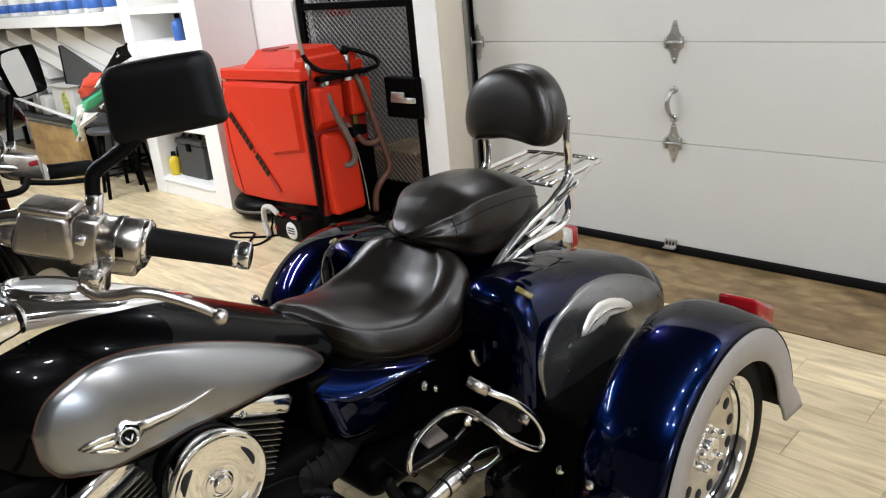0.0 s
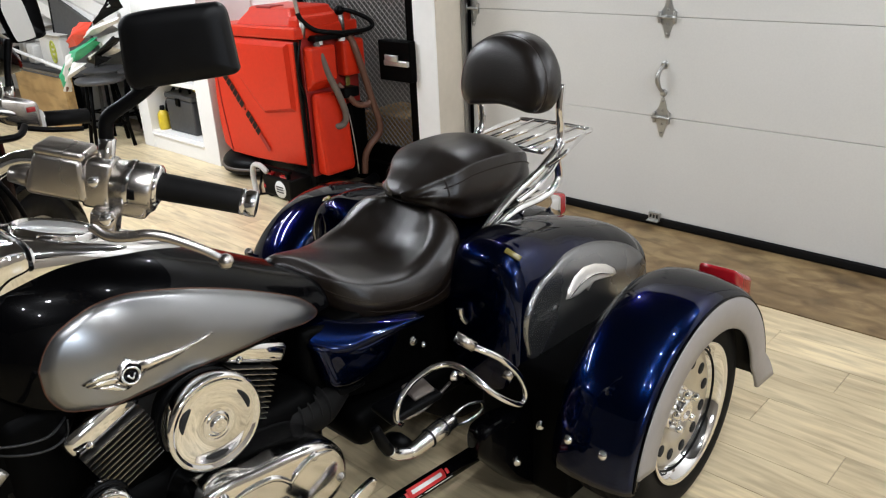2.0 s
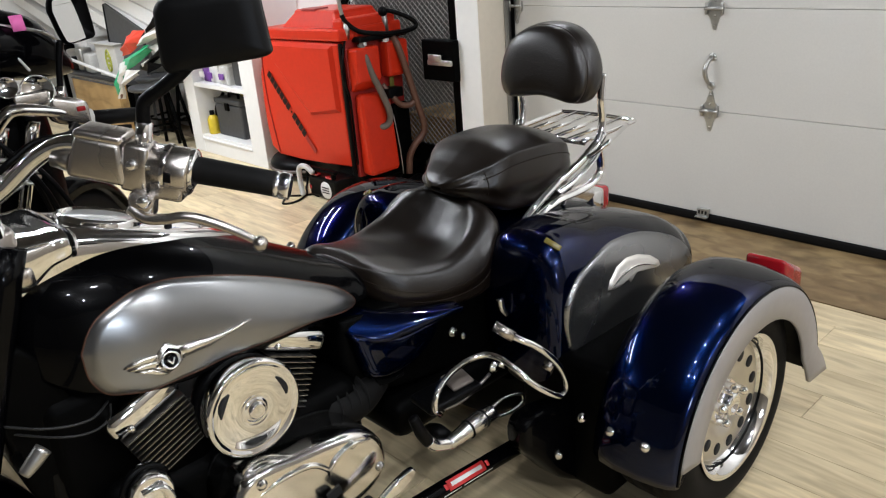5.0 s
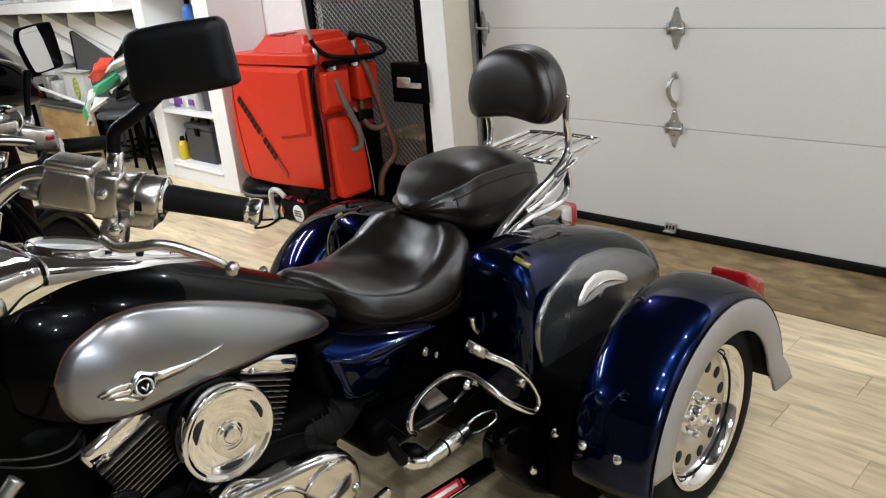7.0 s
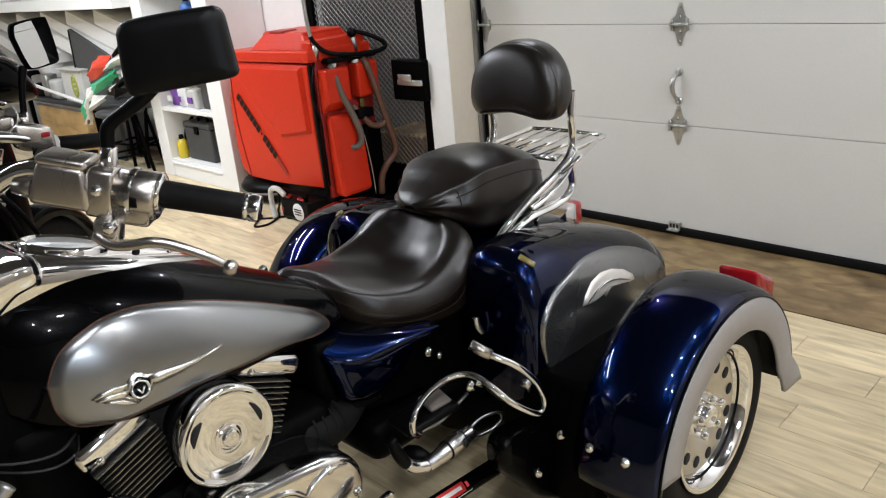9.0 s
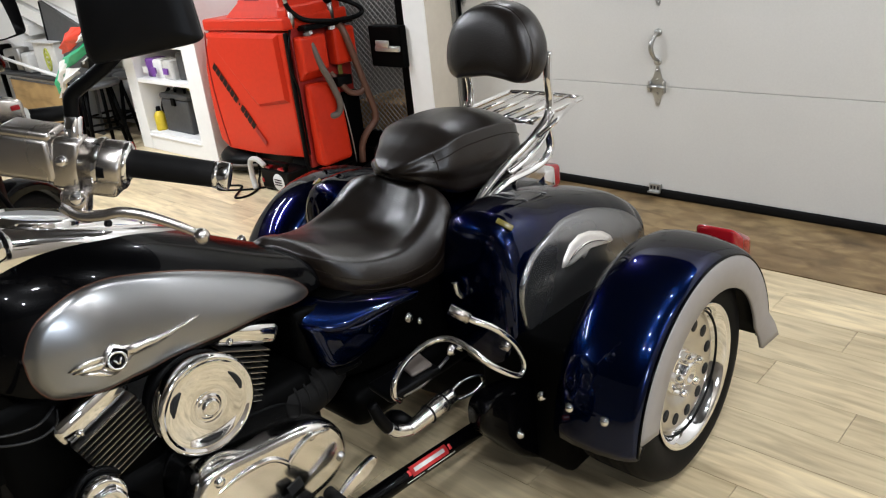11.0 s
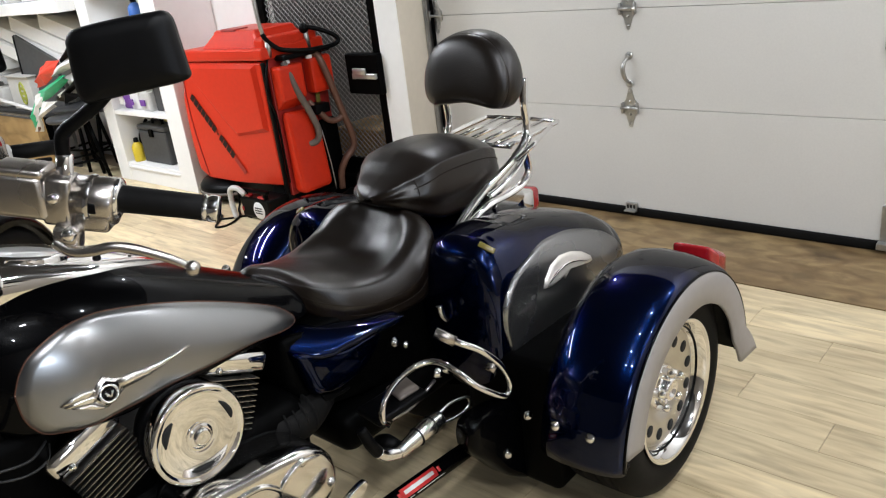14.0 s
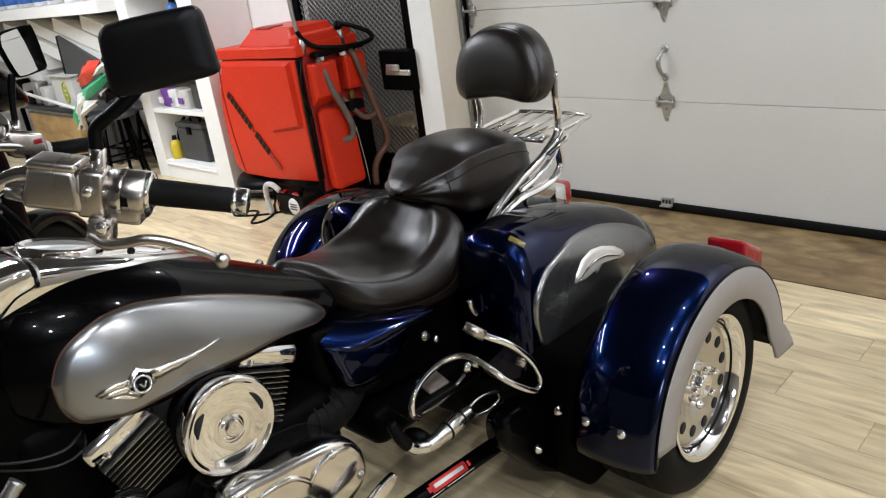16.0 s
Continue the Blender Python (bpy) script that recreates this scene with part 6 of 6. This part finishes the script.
shard([(-4.358, 0.903), (-4.203, 0.905), (-4.277, 0.825), (-4.448, 0.737), (-4.662, 0.703), (-4.619, 0.755), (-4.443, 0.861)], 0.84, SIGNAL_RED)
shard([(-4.10, 0.814), (-4.108, 0.776), (-4.354, 0.674), (-4.51, 0.618), (-4.627, 0.564), (-4.557, 0.688), (-4.362, 0.736), (-4.162, 0.807)], 0.82, GREEN)
shard([(-4.656, 0.645), (-4.627, 0.564), (-4.788, 0.398), (-4.873, 0.41), (-4.852, 0.47)], 0.82, GREEN)
shard([(-4.391, 0.812), (-4.194, 0.877), (-3.796, 0.958), (-3.804, 0.926), (-4.156, 0.836), (-4.339, 0.793)], 0.86, PAPER)
shard([(-4.362, 0.62), (-4.403, 0.58), (-4.625, 0.489), (-4.733, 0.374), (-4.799, 0.378), (-4.638, 0.544), (-4.51, 0.618)], 0.81, PAPER)
shard([(-4.60, 0.66), (-4.47, 0.69), (-4.50, 0.62), (-4.62, 0.56), (-4.72, 0.46), (-4.76, 0.50)], 0.80, PAPER, 0.03)
shard([(-4.245, 0.786), (-3.919, 0.861), (-3.896, 0.736), (-4.209, 0.66)], 0.90, PALE)
shard([(-4.254, 0.93), (-3.972, 1.071), (-3.827, 1.105), (-3.855, 1.008), (-4.302, 0.877)], 0.92, BLACK)
shard([(-4.09, 0.99), (-3.95, 1.045), (-3.94, 1.02), (-4.09, 0.965)], 0.89, PALE, 0.01)
shard([(-4.44, 0.64), (-3.892, 0.832), (-3.825, 0.818), (-4.156, 0.68), (-4.042, 0.674), (-4.277, 0.598), (-4.436, 0.608)], 0.86, BLACK)
shard([(-4.33, 0.665), (-4.16, 0.715), (-4.20, 0.68), (-4.31, 0.645)], 0.835, PAPER, 0.01)
shard([(-4.72, 0.43), (-4.66, 0.455), (-4.72, 0.385), (-4.76, 0.375)], 0.795, BROWN, 0.01)

# ---- the second motorcycle ----
bike2 = thing("motorcycle", "black and chrome cruiser motorcycle parked beyond the trike", "motorcycle")
X2 = -1.0


def b2(y, z, x=X2):
    return Vector((x, y, z))


part("handlebar", tube([b2(-1.10, 0.86, -1.05), b2(-1.03, 0.945, -1.0), b2(-0.986, 1.004, -0.975), b2(-0.950, 1.022, -0.97), b2(-0.87, 1.005, -0.98), b2(-0.80, 0.98, -0.99), b2(-0.72, 0.952)], 0.018, 6, 14), CHROME, bike2, "thick chrome handlebar")
part("handlebar", tube([b2(-1.12, 0.86, -1.15), b2(-1.16, 0.84, -1.3), b2(-1.1, 0.92, -1.55), b2(-0.85, 0.98, -1.75)], 0.013, 6, 12), CHROME, bike2)
part("grip", tube([b2(-0.735, 0.953), b2(-0.605, 0.937)], 0.023, 1, 16), RUBBER, bike2, "black rubber grip")
part("switch_box", sculpt(box(X2 - 0.03, X2 + 0.03, -0.855, -0.745, 0.945, 1.03, 0.015), lambda p: (0, 0, -(p.y + 0.8) * 0.35)), SATIN, bike2)
part("throttle_case", box(X2 - 0.025, X2 + 0.025, -0.775, -0.735, 0.925, 0.985, 0.01), PALE, bike2)
part("brake_lever", tube([b2(-0.82, 0.95, X2 + 0.03), b2(-0.74, 0.93, X2 + 0.06), b2(-0.65, 0.915, X2 + 0.06)], 0.008, 5, 8), BLACK, bike2)
part("red_switch", box(X2 + 0.02, X2 + 0.034, -0.785, -0.76, 0.985, 1.0, 0.003), LENS_RED, bike2)
part("fluid_reservoir", box(X2 - 0.03, X2 + 0.03, -0.945, -0.852, 1.02, 1.062, 0.005), SATIN, bike2)
part("mirror_stem", tube([b2(-0.812, 1.02), b2(-0.806, 1.06), b2(-0.795, 1.12), b2(-0.775, 1.19)], [0.011, 0.009, 0.009, 0.012], 5, 12), BLACK, bike2, "black mirror stem")
part("stem_nut", tube([b2(-0.812, 1.015), b2(-0.807, 1.062)], 0.013, 1, 12), CHROME, bike2)


def mirror2(x, k):
    o = [(-0.790, 1.27), (-0.785, 1.295), (-0.77, 1.305), (-0.70, 1.312), (-0.685, 1.30), (-0.678, 1.21), (-0.682, 1.192), (-0.70, 1.186), (-0.755, 1.180), (-0.772, 1.195)]
    o = [(q.x, q.y) for q in catmull([Vector((a, b, 0)) for a, b in o + o[:1]], 4)[:-1]]
    cy, cz = -0.735, 1.247
    return [Vector((x, cy + (y - cy) * k, cz + (z - cz) * k)) for y, z in o]


m2 = part("mirror", skin([mirror2(x, k) for x, k in ((X2 - 0.03, 0.5), (X2 - 0.02, 0.9), (X2, 1.05), (X2 + 0.014, 1.05), (X2 + 0.014, 1.0), (X2 + 0.008, 0.97), (X2 + 0.006, 0.2))]), BLACK, bike2, "rectangular mirror reflecting the pale wall")
glass = skin([mirror2(x, k) for x, k in ((X2 + 0.010, 0.96), (X2 + 0.018, 0.97), (X2 + 0.018, 0.1))])
part("mirror_glass", sculpt(glass, lambda p: (-(p.y + 0.735) * 0.46 - (p.z - 1.247) * 0.08, 0, 0)), MIRROR, m2, smooth=False)
for y, z, r in ((-0.874, 1.062, 0.047), (-0.951, 1.084, 0.031)):
    part("passing_lamp", revolve([(-0.05, 0.0), (-0.045, r * 0.5), (-0.02, r * 0.92), (0.0, r), (0.006, r * 0.95), (0.0, r * 0.85), (0.004, 0.0)], (X2 + 0.012, y, z), (1, -0.35, 0.25), 24), CHROME, bike2, "round chrome lamp")
part("fairing", Body([(-1.25, -1.2, 0.05, 1.15, 1.0, 2), (-1.17, -1.2, 0.14, 1.27, 1.06, 2.3), (-1.0, -1.2, 0.17, 1.305, 1.085, 2.4), (-0.86, -1.2, 0.15, 1.282, 1.075, 2.4), (-0.77, -1.2, 0.11, 1.235, 1.065, 2.3), (-0.70, -1.2, 0.04, 1.13, 1.07, 2)]).mesh(36, 48), BLACK_PAINT, bike2, "glossy black fairing")
part("screen_edge", tube([(-1.05, -1.0, 1.235), (-1.05, -0.926, 1.195), (-1.05, -0.893, 1.165), (-1.05, -0.862, 1.113)], 0.004, 5, 8), PALE, bike2)
part("screen_edge", tube([(-1.06, -1.02, 1.285), (-1.06, -0.90, 1.245), (-1.07, -0.80, 1.215), (-1.10, -0.74, 1.175)], 0.005, 5, 8), DULL_STEEL, bike2)
part("price_tag", moved(box(-0.002, 0.002, -0.018, 0.018, -0.022, 0.022), pose(-1.035, -0.866, 1.248, 0, -14, 6)), PINK, bike2, "bright pink paper tag")
part("brake_hose", tube([(-0.92, -1.12, 0.84), (-0.91, -1.055, 0.873), (-0.9, -1.008, 0.904), (-0.9, -0.938, 0.938), (-0.92, -0.842, 0.935), (-0.97, -0.80, 0.95)], 0.010, 6, 8), BLACK, bike2)
for dy, dz in ((0.0, 0.0), (0.03, -0.05), (0.08, -0.09)):
    part("brake_hose", tube([(-1.02, -1.05 + dy, 0.99 + dz), (-1.0, -0.99 + dy, 0.91 + dz), (-1.0, -0.94 + dy, 0.80 + dz), (-1.05, -0.90 + dy, 0.66 + dz)], 0.008, 6, 8), BLACK, bike2)
for dy in (0.0, 0.085):
    part("fork_tube", tube([(-1.02, -0.985 + dy, 0.975), (-1.03, -1.03 + dy, 0.84), (-1.05, -1.09 + dy, 0.66)], 0.021, 3, 14), CHROME, bike2, "chrome fork tube")
    part("fork_shroud", join(*[tube([(-1.026, -1.012 + dy - 0.004 * k, 0.89 - 0.017 * k), (-1.026, -1.014 + dy - 0.004 * k, 0.882 - 0.017 * k)], 0.030, 1, 14) for k in range(6)]), DULL_STEEL, bike2, "ribbed steel fork shroud")
part("wiring_cover", Body([(-1.24, -1.17, 0.05, 0.98, 0.62, 2.2), (-1.14, -1.17, 0.09, 1.04, 0.50, 2.6), (-0.98, -1.17, 0.10, 1.06, 0.48, 2.8), (-0.87, -1.17, 0.09, 1.03, 0.52, 2.6), (-0.82, -1.17, 0.04, 0.98, 0.62, 2.2)]).mesh(24, 28), MATTE_BLACK, bike2, "black frame and wiring covers")
# the rest of it points away from the trike
AWAY = Matrix.Translation((-1.3, -1.08, 0)) @ Matrix.Rotation(radians(36), 4, "Z")


def rear(name, bm, mat, label=""):
    return part(name, moved(bm, AWAY), mat, bike2, label)


for s2 in (-0.1, 0.1):
    rear("fork_tube", tube([(s2, 0.06, 0.98), (s2, 0.22, 0.60), (s2, 0.40, 0.31)], 0.024, 3, 14), DULL_STEEL, "steel fork tube")
    rear("fork_shroud", join(*[tube([(s2, 0.10 + 0.012 * k, 0.86 - 0.028 * k), (s2, 0.104 + 0.012 * k, 0.85 - 0.028 * k)], 0.034, 1, 14) for k in range(7)]), DULL_STEEL)
rear("yoke", box(-0.14, 0.14, 0.0, 0.10, 0.90, 0.97, 0.015), MATTE_BLACK)
rear("wiring_cover", Body([(-0.12, 0, 0.05, 0.93, 0.80, 2), (-0.04, 0, 0.15, 0.95, 0.60, 2.4), (0.1, 0, 0.16, 0.93, 0.55, 2.4), (0.2, 0, 0.08, 0.86, 0.60, 2)]).mesh(14, 20), BLACK)
rear("fuel_tank", Body([(-0.70, 0, 0.08, 0.84, 0.72, 2.2), (-0.55, 0, 0.15, 0.90, 0.68, 2.4), (-0.25, 0, 0.15, 0.93, 0.68, 2.4), (-0.08, 0, 0.08, 0.90, 0.74, 2.2)]).mesh(20, 24), BLACK_PAINT)
rear("engine", box(-0.17, 0.17, -0.62, 0.05, 0.2, 0.70, 0.05), MATTE_BLACK)
rear("saddle", Body([(-1.35, 0, 0.09, 0.74, 0.64, 2.2), (-1.05, 0, 0.15, 0.72, 0.62, 2.4), (-0.8, 0, 0.13, 0.72, 0.62, 2.4), (-0.68, 0, 0.06, 0.76, 0.66, 2)]).mesh(16, 20), LEATHER)
for y in (0.46, -1.12):
    w2 = rear("wheel", revolve([(-0.06, 0.2), (-0.065, 0.27), (-0.03, 0.305), (0.03, 0.305), (0.065, 0.27), (0.06, 0.2), (-0.06, 0.2)], (0, y, 0.305), (1, 0, 0), 36), RUBBER)
    part("rim", moved(revolve([(-0.05, 0.205), (-0.05, 0.18), (0.0, 0.03), (0.06, 0.03), (0.05, 0.18), (0.05, 0.205)], (0, y, 0.305), (1, 0, 0), 30), AWAY), DULL_STEEL, w2)
rear("mudguard", skin([[Vector((x, 0.46 + r * math.cos(radians(a)), 0.305 + r * math.sin(radians(a)))) for x, r in ((-0.085, 0.30), (-0.06, 0.34), (0, 0.35), (0.06, 0.34), (0.085, 0.30), (0.06, 0.33), (0, 0.34), (-0.06, 0.33))] for a in np.linspace(10, 170, 20)]), BLACK_PAINT)
rear("frame_rail", tube([(0, 0.02, 0.7), (0, 0.05, 0.3), (0, -0.2, 0.18), (0, -1.1, 0.3)], 0.03, 4, 10), MATTE_BLACK)


# ---- floor planks, last ----
base_floor = tagged(part("floor", box(-8.85, 4.2, -5.85, 1.222, -0.012, -0.004), JOINT, None, "", smooth=False), "pale wood-look plank floor", "floor", kind="structure")
W_PL, L_PL = 0.152, 0.915
pl = bpy.data.meshes.new("plank")
bmp = box(-L_PL / 2 + 0.0007, L_PL / 2 - 0.0007, -W_PL / 2 + 0.0006, W_PL / 2 - 0.0006, -0.006, 0.0, 0.0005, 1)
bmp.to_mesh(pl)
bmp.free()
pl.materials.append(WOOD)
random.seed(3)
n_pl = 0
rest_v, rest_f = [], []
for r in range(46):
    y = 1.222 - W_PL * (r + 0.5)
    off = (0.0, 0.31, 0.62, 0.155, 0.465, 0.77)[r % 6] * L_PL
    for k in range(16):
        x = -8.4 + off + k * L_PL
        if x > 4.65 or x < -8.4:
            continue
        if y > -1.65 and -6.6 < x < 3.7:
            o = new("plank", pl)
            o.location = (x, y, 0)
            o.parent = base_floor
            n_pl += 1
        else:
            q = len(rest_v)
            a, b = L_PL / 2 - 0.001, W_PL / 2 - 0.0008
            right = min(x + a, 4.199)
            rest_v += [(x - a, y - b, 0), (right, y - b, 0), (right, y + b, 0), (x - a, y + b, 0)]
            rest_f.append((q, q + 1, q + 2, q + 3))
me = bpy.data.meshes.new("far_planks")
me.from_pydata(rest_v, [], rest_f)
me.materials.append(WOOD)
far = new("far_planks", me)
far.parent = base_floor
far["kind"] = "stuff"
